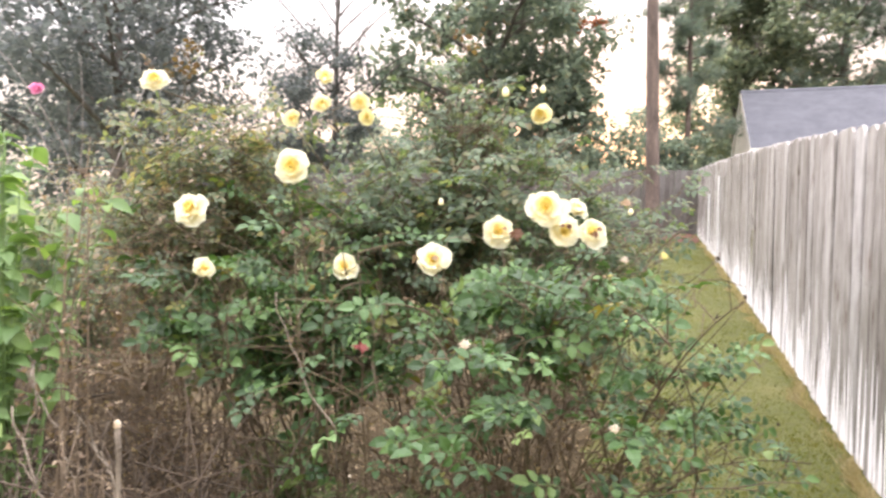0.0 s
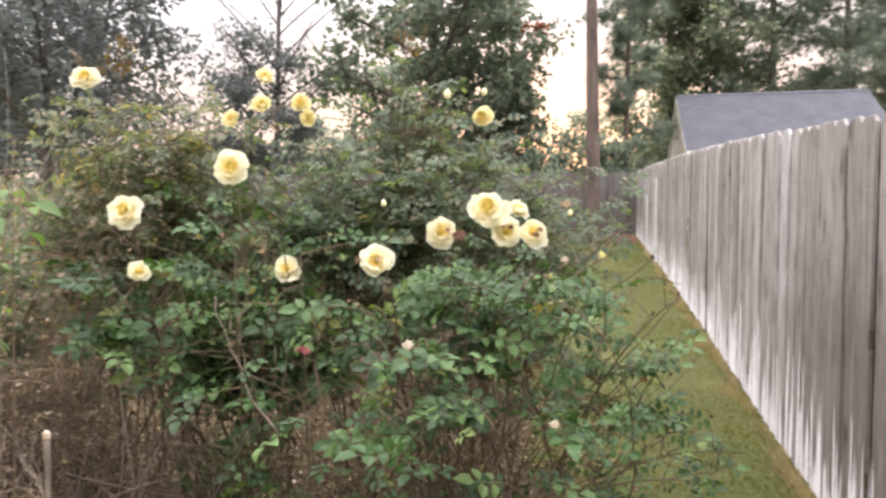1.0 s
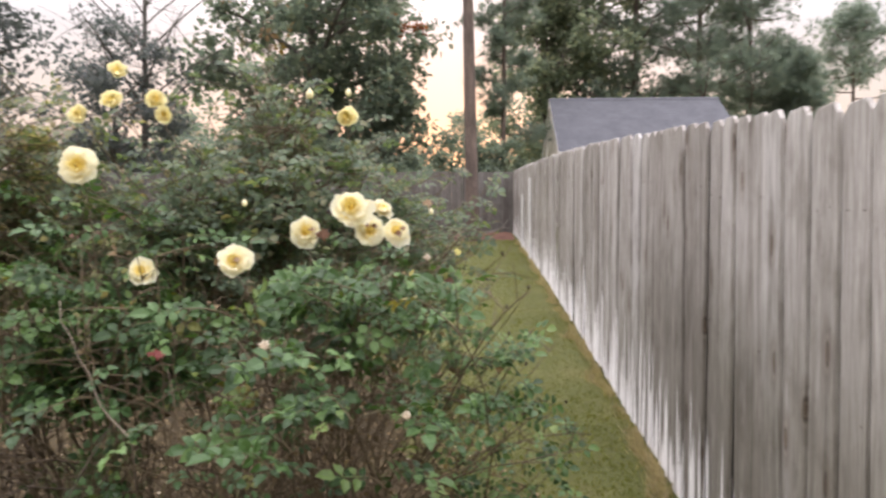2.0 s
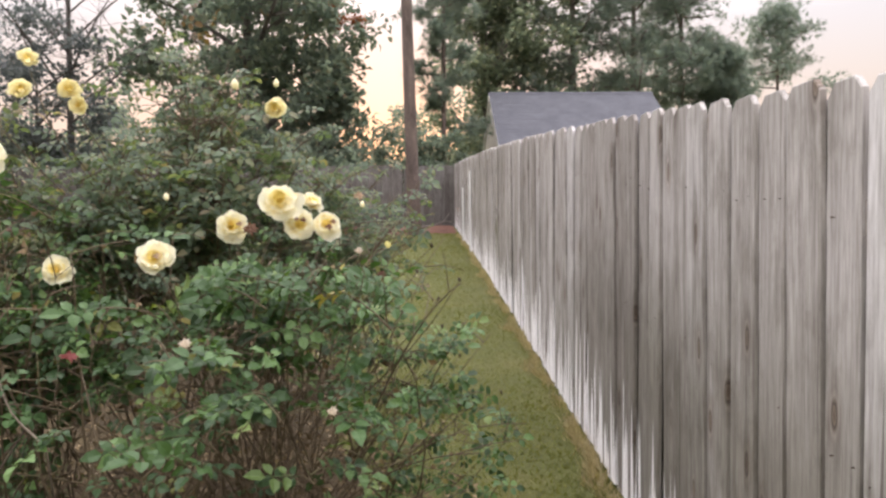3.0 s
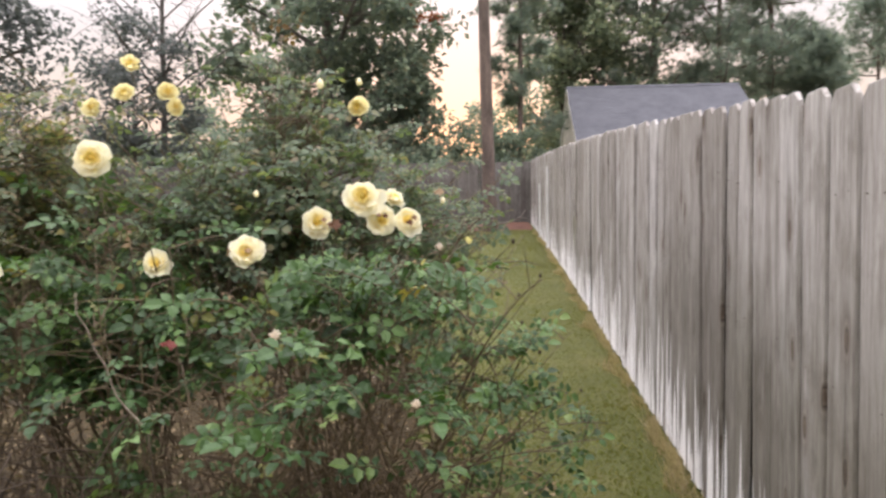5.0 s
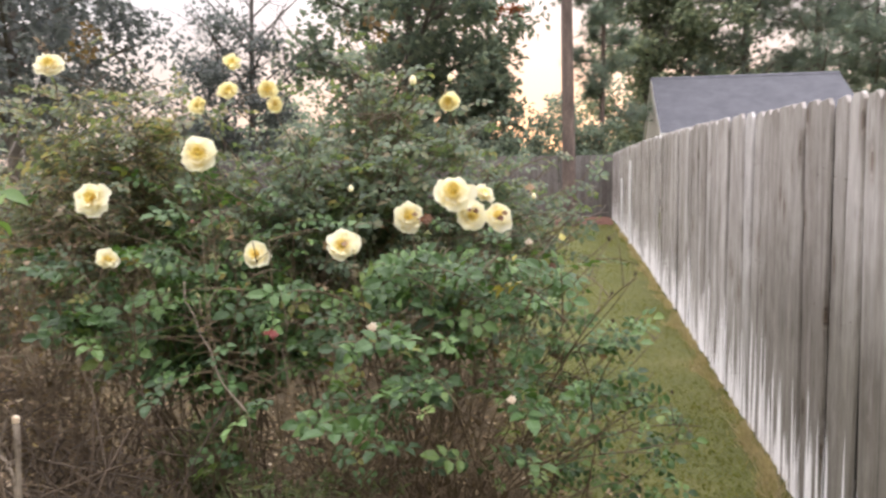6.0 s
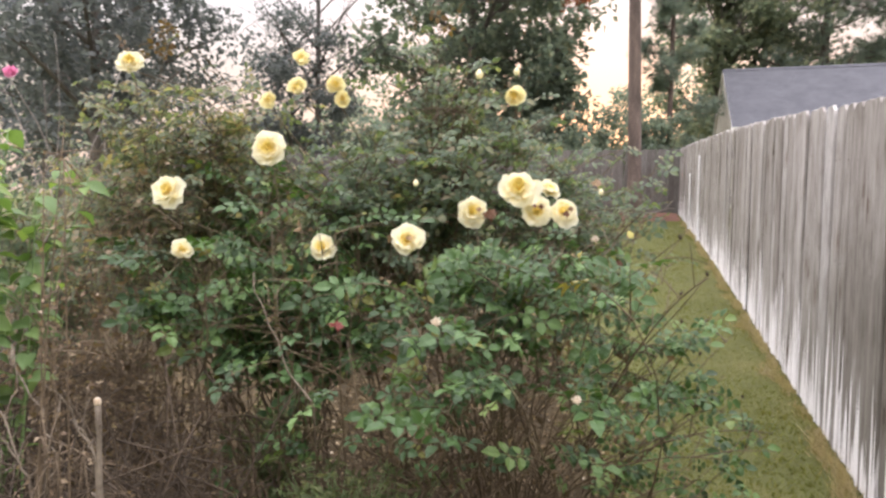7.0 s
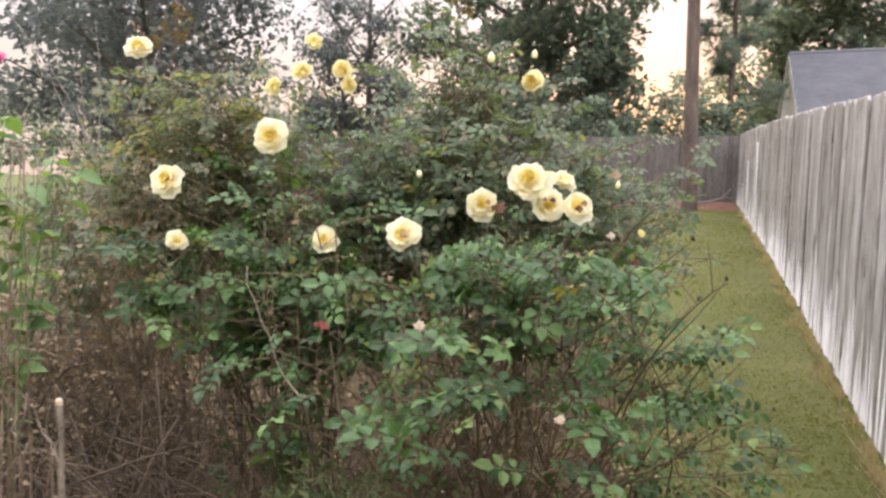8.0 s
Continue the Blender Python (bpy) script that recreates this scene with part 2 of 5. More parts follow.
leaf_weed = leaf_material("weed_leaf", [(0.0, (0.052, 0.070, 0.026)), (0.7, (0.09, 0.115, 0.042)), (1.0, (0.15, 0.155, 0.065))], 0.6, 0.35, island=True)
leaf_dry = leaf_material("dry_leaf", [(0.0, (0.085, 0.058, 0.030)), (0.6, (0.18, 0.125, 0.072)), (1.0, (0.36, 0.28, 0.18))], 0.85, 0.2, island=True)
leaf_husk = leaf_material("shrivelled_leaf", [(0.0, (0.15, 0.105, 0.075)), (0.6, (0.26, 0.19, 0.14)), (1.0, (0.40, 0.32, 0.25))], 0.85, 0.3, island=True)
# haze is put into the oak, evergreen, hardwood and pine leaf colours, paling them
leaf_oak = leaf_material("hazed_oak_leaf", [(0.0, (0.125, 0.16, 0.14)), (0.6, (0.19, 0.23, 0.19)), (0.97, (0.25, 0.275, 0.21)), (1.0, (0.30, 0.20, 0.14))], 0.5, 0.68, island=True, glow=(1.2, 1.25, 1.08))
leaf_dark = leaf_material("hazed_evergreen_leaf", [(0.0, (0.11, 0.125, 0.14)), (1.0, (0.18, 0.195, 0.205))], 0.35, 0.55, island=True, glow=(1.2, 1.25, 1.08))
leaf_light = leaf_material("hazed_hardwood_leaf", [(0.0, (0.15, 0.18, 0.14)), (0.7, (0.235, 0.27, 0.20)), (1.0, (0.33, 0.33, 0.22))], 0.5, 0.72, island=True, glow=(1.2, 1.25, 1.08))
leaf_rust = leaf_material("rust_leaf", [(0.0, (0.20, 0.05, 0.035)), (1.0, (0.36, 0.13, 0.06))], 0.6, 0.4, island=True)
needle = leaf_material("hazed_pine_needle", [(0.0, (0.15, 0.19, 0.18)), (0.7, (0.22, 0.27, 0.24)), (1.0, (0.28, 0.29, 0.22))], 0.5, 0.65, island=True, glow=(1.2, 1.25, 1.08))
white_pipe = mottled("white_plastic", [(0.3, (0.72, 0.72, 0.72)), (0.7, (0.80, 0.80, 0.80))], 3.0, 0.4, 0.05)
blade_dry = leaf_material("dry_grass_blade", [(0.0, (0.34, 0.27, 0.19)), (0.6, (0.50, 0.42, 0.31)), (1.0, (0.36, 0.31, 0.18))], 0.8, 0.4, island=True)
blade = leaf_material("grass_blade", [(0.0, (0.128, 0.145, 0.036)), (0.5, (0.150, 0.162, 0.043)), (0.85, (0.185, 0.182, 0.058)), (1.0, (0.25, 0.22, 0.09))], 0.6, 0.5, island=True)


def petal_material(name, inner, outer):
    def build(t, b):
        rnd = t.nodes.new("ShaderNodeObjectInfo").outputs["Random"]
        tc = t.nodes.new("ShaderNodeTexCoord")
        sep = t.nodes.new("ShaderNodeSeparateXYZ")
        t.links.new(tc.outputs["Generated"], sep.inputs[0])
        col = ramp(t, sep.outputs["Y"], [(0.05, inner), (0.75, outer)]).outputs["Color"]
        col = mix(t, "MULTIPLY", 0.5, col, ramp(t, rnd, [(0.0, (0.9, 0.88, 0.8)), (1.0, (1.05, 1.03, 1.0))]).outputs["Color"])
        vein = noise_at(t, coords(t, (60, 8, 20)), 3.0, 3.0)
        col = mix(t, "MULTIPLY", 0.25, col, ramp(t, vein, [(0.3, (0.8, 0.78, 0.7)), (0.6, (1, 1, 1))]).outputs["Color"])
        t.links.new(col, b.inputs["Base Color"])
        b.inputs["Roughness"].default_value = 0.6
        tr = t.nodes.new("ShaderNodeBsdfTranslucent")
        t.links.new(col, tr.inputs["Color"])
        ms = t.nodes.new("ShaderNodeMixShader")
        ms.inputs["Fac"].default_value = 0.5
        t.links.new(b.outputs["BSDF"], ms.inputs[1])
        t.links.new(tr.outputs["BSDF"], ms.inputs[2])
        t.links.new(ms.outputs["Shader"], t.nodes["Material Output"].inputs["Surface"])
    return material(name, build)


petal_pale = petal_material("cream_petal", (0.92, 0.78, 0.30), (0.94, 0.915, 0.74))
petal_mid = petal_material("yellow_petal", (0.90, 0.72, 0.18), (0.92, 0.83, 0.44))
petal_deep = petal_material("deep_yellow_petal", (0.87, 0.68, 0.13), (0.89, 0.78, 0.30))
petal_backlit = petal_material("backlit_yellow_petal", (0.92, 0.78, 0.30), (0.92, 0.87, 0.56))
petal_pink = petal_material("pink_petal", (0.66, 0.14, 0.36), (0.84, 0.33, 0.56))
petal_white = petal_material("fallen_petal", (0.58, 0.47, 0.34), (0.72, 0.64, 0.53))
petal_brown = leaf_material("withered_petal", [(0.0, (0.10, 0.05, 0.035)), (0.6, (0.20, 0.11, 0.075)), (1.0, (0.42, 0.31, 0.22))], 0.8, 0.2)
petal_red = leaf_material("withered_red_petal", [(0.0, (0.11, 0.020, 0.020)), (1.0, (0.17, 0.04, 0.035))], 0.7, 0.3)
bud_green = mottled("sepal_green", [(0.3, (0.10, 0.17, 0.06)), (0.7, (0.18, 0.27, 0.09))], 20.0, 0.6, 0.2)


# ---- mesh helpers ----
def slope(x, y):
    """Height of the ground: the yard climbs away from the viewer and levels out behind the back fence."""
    y = np.asarray(y, float)
    y2 = np.minimum(y, 24.0)
    z = 0.07 * y2 + 0.45 * (1 - np.exp(-np.maximum(y2, 0) / 6.0)) + 0.075 * np.minimum(y2, 0)
    z = z + 1.2 * (1 - np.exp(-np.maximum(y - 24.0, 0) / 17.0))
    return np.maximum(z, -1.2)


def gz(x, y):
    return float(slope(x, y))


class Buf:
    """Collects vertices and faces for one mesh."""
    def __init__(self):
        self.v, self.f, self.n = [], [], 0

    def add(self, verts, faces):
        self.v.extend(tuple(p) for p in verts)
        self.f.extend(tuple(i + self.n for i in f) for f in faces)
        self.n += len(verts)

    def mesh(self, name, mat, smooth=True):
        me = bpy.data.meshes.new(name)
        me.from_pydata(self.v, [], self.f)
        me.materials.append(mat)
        if smooth:
            me.shade_smooth()
        return me


def tube(buf, pts, radii, sides=6):
    """A tapered tube along pts, closed at its tip."""
    pts = [Vector(p) for p in pts]
    verts, faces = [], []
    ref = Vector((0.31, 0.17, 0.93))
    for i, p in enumerate(pts):
        d = (pts[min(i + 1, len(pts) - 1)] - pts[max(i - 1, 0)]).normalized()
        a = d.cross(ref)
        a = a.normalized() if a.length > 0.05 else d.cross(Vector((1, 0, 0))).normalized()
        b = d.cross(a)
        for k in range(sides):
            w = 2 * math.pi * k / sides
            verts.append(p + (a * math.cos(w) + b * math.sin(w)) * radii[i])
    for i in range(len(pts) - 1):
        for k in range(sides):
            k2 = (k + 1) % sides
            faces.append((i * sides + k, i * sides + k2, (i + 1) * sides + k2, (i + 1) * sides + k))
    faces.append(tuple(range((len(pts) - 1) * sides, len(pts) * sides)))
    buf.add(verts, faces)


def bez(a, b, c, n):
    a, b, c = Vector(a), Vector(b), Vector(c)
    return [a * (1 - t) ** 2 + b * 2 * t * (1 - t) + c * t * t for t in (i / n for i in range(n + 1))]


def part(name, me, parent=None, label=""):
    ob = new(name, me)
    if parent is not None:
        ob.parent = parent
    return tagged(ob, label=label) if label else ob


def thing(name, place, label, category, group="", kind=""):
    ob = new(name)
    ob.location = place
    ob.empty_display_size = 0.1
    bpy.context.view_layer.update()
    return tagged(ob, label, category, group, kind)


def seat(ob, parent):
    """Parent ob, whose mesh is in world metres, without moving it."""
    ob.parent = parent
    ob.matrix_parent_inverse = Matrix.Translation(parent.location).inverted()
    return ob


def wpart(name, me, parent, label=""):
    return seat(part(name, me, None, label), parent)


def big_mesh(name, verts, tri, mat, smooth=False):
    """Mesh from arrays of vertices and of triangles or quads."""
    me = bpy.data.meshes.new(name)
    k = tri.shape[1]
    me.vertices.add(len(verts))
    me.vertices.foreach_set("co", np.ascontiguousarray(verts, np.float32).ravel())
    me.loops.add(tri.size)
    me.loops.foreach_set("vertex_index", np.ascontiguousarray(tri, np.int32).ravel())
    me.polygons.add(len(tri))
    me.polygons.foreach_set("loop_start", np.arange(0, tri.size, k, dtype=np.int32))
    me.polygons.foreach_set("loop_total", np.full(len(tri), k, np.int32))
    me.update(calc_edges=True)
    me.materials.append(mat)
    if smooth:
        me.shade_smooth()
    return me


def scatter(verts, tri, places, frames, sizes):
    """Copies of one small mesh at places, with 3x3 frames (columns) and sizes."""
    v = np.einsum("nij,vj->nvi", frames, verts) * sizes[:, None, None] + places[:, None, :]
    f = tri[None] + (np.arange(len(places)) * len(verts))[:, None, None]
    return v.reshape(-1, 3), f.reshape(-1, tri.shape[1])


def unit(a):
    return a / np.maximum(np.linalg.norm(a, axis=-1, keepdims=True), 1e-6)


def frames_from(along, up):
    """Frames whose y runs along and whose z lies near up."""
    y = unit(along)
    x = unit(np.cross(y, up))
    z = np.cross(x, y)
    return np.stack([x, y, z], axis=-1)


# ---- leaves ----
def leaflet(buf, base, angle, length, width, fold=0.25, droop=0.2):
    """A toothless folded leaflet lying near z = 0, at an angle from the +y axis."""
    ca, sa = math.cos(angle), math.sin(angle)
    spine = [(0, 0, 0), (0, 0.33, 0.03), (0, 0.68, 0.0), (0, 1.0, -droop)]
    side = [(0.40, 0.30, fold * 0.4), (0.36, 0.68, fold * 0.36 - droop * 0.3)]
    pts = [(x * length, y * length, z * length) for x, y, z in spine]
    pts += [(x * width, y * length, z * length) for x, y, z in side] + [(-x * width, y * length, z * length) for x, y, z in side]
    out = [(base[0] + x * ca + y * sa, base[1] - x * sa + y * ca, base[2] + z) for x, y, z in pts]
    buf.add(out, [(0, 4, 1), (1, 4, 5), (1, 5, 2), (2, 5, 3), (0, 1, 6), (1, 7, 6), (1, 2, 7), (2, 3, 7)])


def rose_leaf_shape(seed):
    """A rose leaf about one unit long: five leaflets on a thin stalk."""
    rg = random.Random(seed)
    b = Buf()
    b.add([(-0.012, 0, 0), (0.012, 0, 0), (0.006, 0.62, 0.01), (-0.006, 0.62, 0.01)], [(0, 1, 2), (0, 2, 3)])
    leaflet(b, (0, 0.62, 0), rg.uniform(-0.2, 0.2), 0.42 * rg.uniform(0.9, 1.1), 0.33, 0.3, 0.10 + rg.random() * 0.2)
    for y, l in ((0.47, 0.34), (0.16, 0.29)):
        for s in (-1, 1):
            leaflet(b, (s * 0.03, y + rg.uniform(-0.03, 0.03), 0), s * rg.uniform(1.0, 1.4), l * rg.uniform(0.8, 1.1), l * rg.uniform(0.72, 0.88), 0.3, rg.uniform(-0.05, 0.35))
    return b


def broad_leaf_shape(rows=7):
    """A smooth oval leaf one unit long with a raised midrib and a drooping tip."""
    b = Buf()
    verts, faces = [], []
    for i in range(rows):
        v = i / (rows - 1)
        w = 0.36 * math.sin(math.pi * min(1, 0.06 + v * 0.94) ** 0.8) + 0.004
        z = 0.05 * math.sin(v * 3.1) - 0.28 * v * v
        verts += [(-w, v, z + 0.28 * w), (-w * 0.5, v, z + 0.05 * w), (0, v, z), (w * 0.5, v, z + 0.05 * w), (w, v, z + 0.28 * w)]
    for i in range(rows - 1):
        for j in range(4):
            faces.append((i * 5 + j, i * 5 + j + 1, (i + 1) * 5 + j + 1, (i + 1) * 5 + j))
    b.add(verts, faces)
    return b


LEAVES = [rose_leaf_shape(i) for i in range(5)]
LEAF_ARR = [(np.array(b.v), np.array(b.f)) for b in LEAVES]
QUAD_LEAF = (np.array([(0, 0, 0), (0.33, 0.45, 0.10), (0, 1, -0.12), (-0.33, 0.45, 0.10), (0, 0.45, 0)], float), np.array([(0, 1, 4), (1, 2, 4), (2, 3, 4), (3, 0, 4)]))

# ---- ground ----
def ground():
    ax = np.concatenate([np.linspace(-400, -30, 20), np.linspace(-26, 26, 70), np.linspace(30, 400, 20)])
    ay = np.concatenate([np.linspace(-300, -12, 14), np.linspace(-10, 45, 110), np.linspace(50, 500, 22)])
    gx, gy = np.meshgrid(ax, ay)
    z = slope(gx, gy) + 0.012 * np.sin(gx * 2.1 + gy * 0.7) * np.sin(gy * 1.3)
    n, m = gx.shape
    idx = np.arange(n * m).reshape(n, m)
    quads = np.stack([idx[:-1, :-1], idx[:-1, 1:], idx[1:, 1:], idx[1:, :-1]], -1).reshape(-1, 4)
    ob = new("ground", big_mesh("ground", np.stack([gx, gy, z], -1).reshape(-1, 3), quads, turf, True))
    tagged(ob, "short dry green and yellow lawn climbing a slope", "lawn", kind="structure")


def lawn_dent(x, y):
    return slope(x, y) + 0.012 * np.sin(x * 2.1 + y * 0.7) * np.sin(y * 1.3)


def bed_edge(x, y):
    """Positive inside the rose bed."""
    wob = 0.10 * np.sin(y * 3.1 + x) + 0.06 * np.sin(y * 7.3 + 1.0) + 0.05 * np.sin(x * 6.0)
    right = -0.02 - 0.30 * np.maximum(y - 3.1, 0) + wob - x
    far = 7.2 - y + wob
    near = y - 0.95 + wob * 2.0 + 0.12 * np.sin(x * 2.3)
    return np.minimum(np.minimum(right, far), near)


def sheet(name, x0, x1, y0, y1, step, inside, lift, rough, mat, seed):
    rg = np.random.default_rng(seed)
    gx, gy = np.meshgrid(np.arange(x0, x1, step), np.arange(y0, y1, step))
    d = inside(gx, gy)
    z = lawn_dent(gx, gy) + np.clip(d * 0.25, -0.03, lift) + rg.normal(0, rough, gx.shape) * (d > 0)
    n, m = gx.shape
    idx = np.arange(n * m).reshape(n, m)
    quads = np.stack([idx[:-1, :-1], idx[:-1, 1:], idx[1:, 1:], idx[1:, :-1]], -1)
    keep = (d[:-1, :-1] > -0.08)
    return new(name, big_mesh(name, np.stack([gx, gy, z], -1).reshape(-1, 3), quads[keep], mat, True))


def grass():
    """Standing blades where the lawn passes nearest."""
    rg = np.random.default_rng(3)
    n = 165000
    y = 0.8 + 17.2 * rg.random(n) ** 1.9
    x = rg.uniform(-2.6, 1.0, n)
    keep = (bed_edge(x, y) < 0.02 + rg.random(n) * 0.05)
    edge = x > 0.9
    x, y, edge = x[keep], y[keep], edge[keep]
    h = rg.uniform(0.010, 0.028, len(x)) * np.where(edge, 1.7, 1.0)
    lean = rg.normal(0, 0.8, (len(x), 2)) * h[:, None]
    w = rg.uniform(0.0025, 0.0055, len(x))
    a = rg.uniform(0, math.pi, len(x))
    dx, dy = np.cos(a) * w, np.sin(a) * w
    z = lawn_dent(x, y) - 0.003
    v = np.stack([np.stack([x - dx, y - dy, z], -1), np.stack([x + dx, y + dy, z], -1), np.stack([x + lean[:, 0], y + lean[:, 1], z + h], -1)], 1).reshape(-1, 3)
    ob = new("grass", big_mesh("grass", v, np.arange(len(x) * 3).reshape(-1, 3), blade))
    tagged(ob, "short mown grass, green with dry straw-coloured blades", "grass", kind="stuff")


def fringe():
    """Dead tan grass along the fence's foot."""
    rg = np.random.default_rng(8)
    n = 17000
    y = 2.2 + 15.0 * rg.random(n) ** 1.4
    x = 0.995 - np.abs(rg.normal(0, 0.034, n)) - 0.06 * np.clip(np.sin(y * 4.0) + np.sin(y * 9.7 + 1), 0, 2) * rg.random(n)
    keep = np.sin(y * 2.3) + np.sin(y * 5.1 + 1) + 0.8 * np.sin(y * 13.0) + rg.normal(0, 0.6, n) > -0.7
    x, y = x[keep], y[keep]
    n = len(x)
    h = rg.uniform(0.02, 0.07, n)
    lean = rg.normal(-0.15, 0.5, (n, 2)) * h[:, None]
    lean[:, 0] = np.minimum(lean[:, 0], 0.998 - x)
    a, w = rg.uniform(0, math.pi, n), rg.uniform(0.002, 0.005, n)
    dx, dy, z = np.cos(a) * w, np.sin(a) * w, lawn_dent(x, y) - 0.003
    v = np.stack([np.stack([x - dx, y - dy, z], -1), np.stack([x + dx, y + dy, z], -1), np.stack([x + lean[:, 0], y + lean[:, 1], z + h], -1)], 1).reshape(-1, 3)
    ob = new("dry_grass", big_mesh("dry_grass", v, np.arange(n * 3).reshape(-1, 3), blade_dry))
    tagged(ob, "dead tan grass left standing along the foot of the fence", "grass", kind="stuff")


ground()
fringe()
bed = sheet("flower_bed", -6.5, 0.35, 0.6, 7.5, 0.06, bed_edge, 0.03, 0.006, soil, 5)
tagged(bed, "bare brown soil bed littered with dead leaves", "flower bed", kind="structure")
straw_bed = sheet("mulch_bed", -13.0, 0.98, 16.6, 19.74, 0.07,
                  lambda x, y: y - 17.4 - 0.25 * np.sin(x * 1.1) - 0.1 * np.sin(x * 4.0), 0.06, 0.014, straw, 6)
tagged(straw_bed, "red-brown pine straw mulch along the back fence", "mulch", kind="structure")
grass()


# ---- fences ----
def picket_mesh(width, height, thick=0.019, ear=0.022, mat=None):
    """A dog-eared board standing on z = 0, its face towards -x."""
    w = width / 2
    outline = [(-w, 0), (w, 0), (w, height - ear * 1.15), (w - ear, height), (-w + ear, height), (-w, height - ear * 1.15)]
    b = Buf()
    e = 0.0025
    rings = [(0.0, e), (-e, 0), (-thick + e, 0), (-thick, e)]
    verts = []
    for dx, inset in rings:
        for (y, z) in outline:
            k = 1 - inset / w
            verts.append((-dx, y * k, z - (inset if z > height * 0.5 else 0)))
    m = len(outline)
    faces = [tuple(range(m))[::-1], tuple(range(3 * m, 4 * m))]
    for r in range(3):
        for i in range(m):
            j = (i + 1) % m
            faces.append((r * m + i, r * m + j, (r + 1) * m + j, (r + 1) * m + i))
    b.add(verts, faces)
    return b.mesh("picket", mat or wood_fence, False)


def box_mesh(name, x0, x1, y0, y1, z0, z1, mat, tilt=0.0):
    """A board with softened long edges; tilt raises its +y end."""
    bm = bmesh.new()
    bmesh.ops.create_cube(bm, size=1.0)
    for v in bm.verts:
        far = v.co.y > 0
        v.co = Vector(((x0 + x1) / 2 + v.co.x * (x1 - x0), (y0 + y1) / 2 + v.co.y * (y1 - y0), (z0 + z1) / 2 + v.co.z * (z1 - z0) + (tilt if far else 0)))
    bmesh.ops.bevel(bm, geom=bm.edges[:], offset=min(0.006, (x1 - x0) * 0.2, (z1 - z0) * 0.2), segments=1, affect="EDGES")
    me = bpy.data.meshes.new(name)
    bm.to_mesh(me)
    bm.free()
    me.materials.append(mat)
    return me


SHADED_PICKET = picket_mesh(0.150, 1.80, mat=wood_fence_shaded)
PICKETS = [picket_mesh(w, 1.818, ear=0.027) for w in (0.132, 0.138, 0.143, 0.147)]


def fence_boards():
    """The side fence along the lawn and the back fence across its far end."""
    rg = random.Random(11)
    pitch = 0.1548
    side = thing("side_fence", (1.0, 8.0, gz(1, 8.0)), "weathered grey dog-eared board fence along the lawn", "fence", kind="structure")
    y = 1.395 - 28.5 * pitch
    spots = []
    while y < 19.75:
        spots.append(y)
        y += pitch
    face = {}
    for y in spots:
        ob = new("picket", rg.choice(PICKETS))
        face[y] = 1.0 + rg.choice((-0.009, -0.003, 0.003, 0.009)) + rg.uniform(-0.0015, 0.0015)
        m = pose(face[y], y + rg.uniform(-0.002, 0.002), gz(1, y) + (0.037 if y < 1.65 else 0.025) + rg.uniform(-0.004, 0.004), rg.gauss(0, 0.35), rg.gauss(0, 0.25), rg.gauss(0, 2.0))
        ob.matrix_world = m
        ob.parent = side
        ob.matrix_parent_inverse = Matrix.Translation(side.location).inverted()
    # unseen boards added behind the pickets to block light and darken the gaps
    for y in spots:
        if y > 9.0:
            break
        ob = new("back_board", SHADED_PICKET)
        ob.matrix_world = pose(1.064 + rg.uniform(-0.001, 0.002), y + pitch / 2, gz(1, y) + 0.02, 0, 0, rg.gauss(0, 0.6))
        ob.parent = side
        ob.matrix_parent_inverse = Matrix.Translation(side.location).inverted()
    nails = Buf()
    for y in spots:
        if y > 5.0:
            break
        for h in (0.345, 0.995, 1.545):
            for dy in (-0.038, 0.038):
                if rg.random() < 0.4:
                    continue
                cy, cz = y + dy + rg.uniform(-0.008, 0.008), gz(1, y) + h + rg.uniform(-0.015, 0.015)
                ring = [(face[y] - 0.001, cy + 0.0018 * math.cos(w * 1.0472), cz + 0.0018 * math.sin(w * 1.0472)) for w in range(6)]
                base_ring = [(face[y] + 0.008, b, c) for _, b, c in ring]
                nails.add(ring + base_ring, [tuple(range(6))[::-1]] + [(w, (w + 1) % 6, 6 + (w + 1) % 6, 6 + w) for w in range(6)])
    tagged(wpart("nail_heads", nails.mesh("nail_heads", nail_steel, False), side, "small dark rusted nail heads"), kind="stuff")
    for k in range(10):
        y0 = -3.1 + k * 2.35
        y1 = min(y0 + 2.35, 19.9)
        for h in (0.3, 0.95, 1.5):
            z0, z1 = gz(1, y0), gz(1, y1)
            wpart("rail", box_mesh("rail", 1.024, 1.062, y0, y1 - 0.01, z0 + h, z0 + h + 0.088, wood_rail, z1 - z0), side)
        wpart("post", box_mesh("post", 1.088, 1.176, y0 - 0.045, y0 + 0.045, z0 - 0.05, z0 + 1.72, wood_rail), side)
    back = thing("back_fence", (-5.0, 19.85, gz(0, 19.85)), "weathered grey board fence closing the far end", "fence", kind="structure")
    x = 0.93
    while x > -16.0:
        # far-end pickets take the darkened wood in place of tree shade
        ob = new("picket", SHADED_PICKET)
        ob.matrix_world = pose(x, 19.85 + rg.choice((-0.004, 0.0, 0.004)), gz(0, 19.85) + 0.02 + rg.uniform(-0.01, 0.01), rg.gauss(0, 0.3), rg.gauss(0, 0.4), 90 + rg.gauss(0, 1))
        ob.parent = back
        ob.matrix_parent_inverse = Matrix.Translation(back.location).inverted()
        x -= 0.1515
    z0 = gz(0, 19.9)
    for h in (0.3, 0.95, 1.5):
        bm_rail = box_mesh("rail", -16.1, 1.0, 19.876, 19.914, z0 + h, z0 + h + 0.088, wood_rail)
        wpart("rail", bm_rail, back)
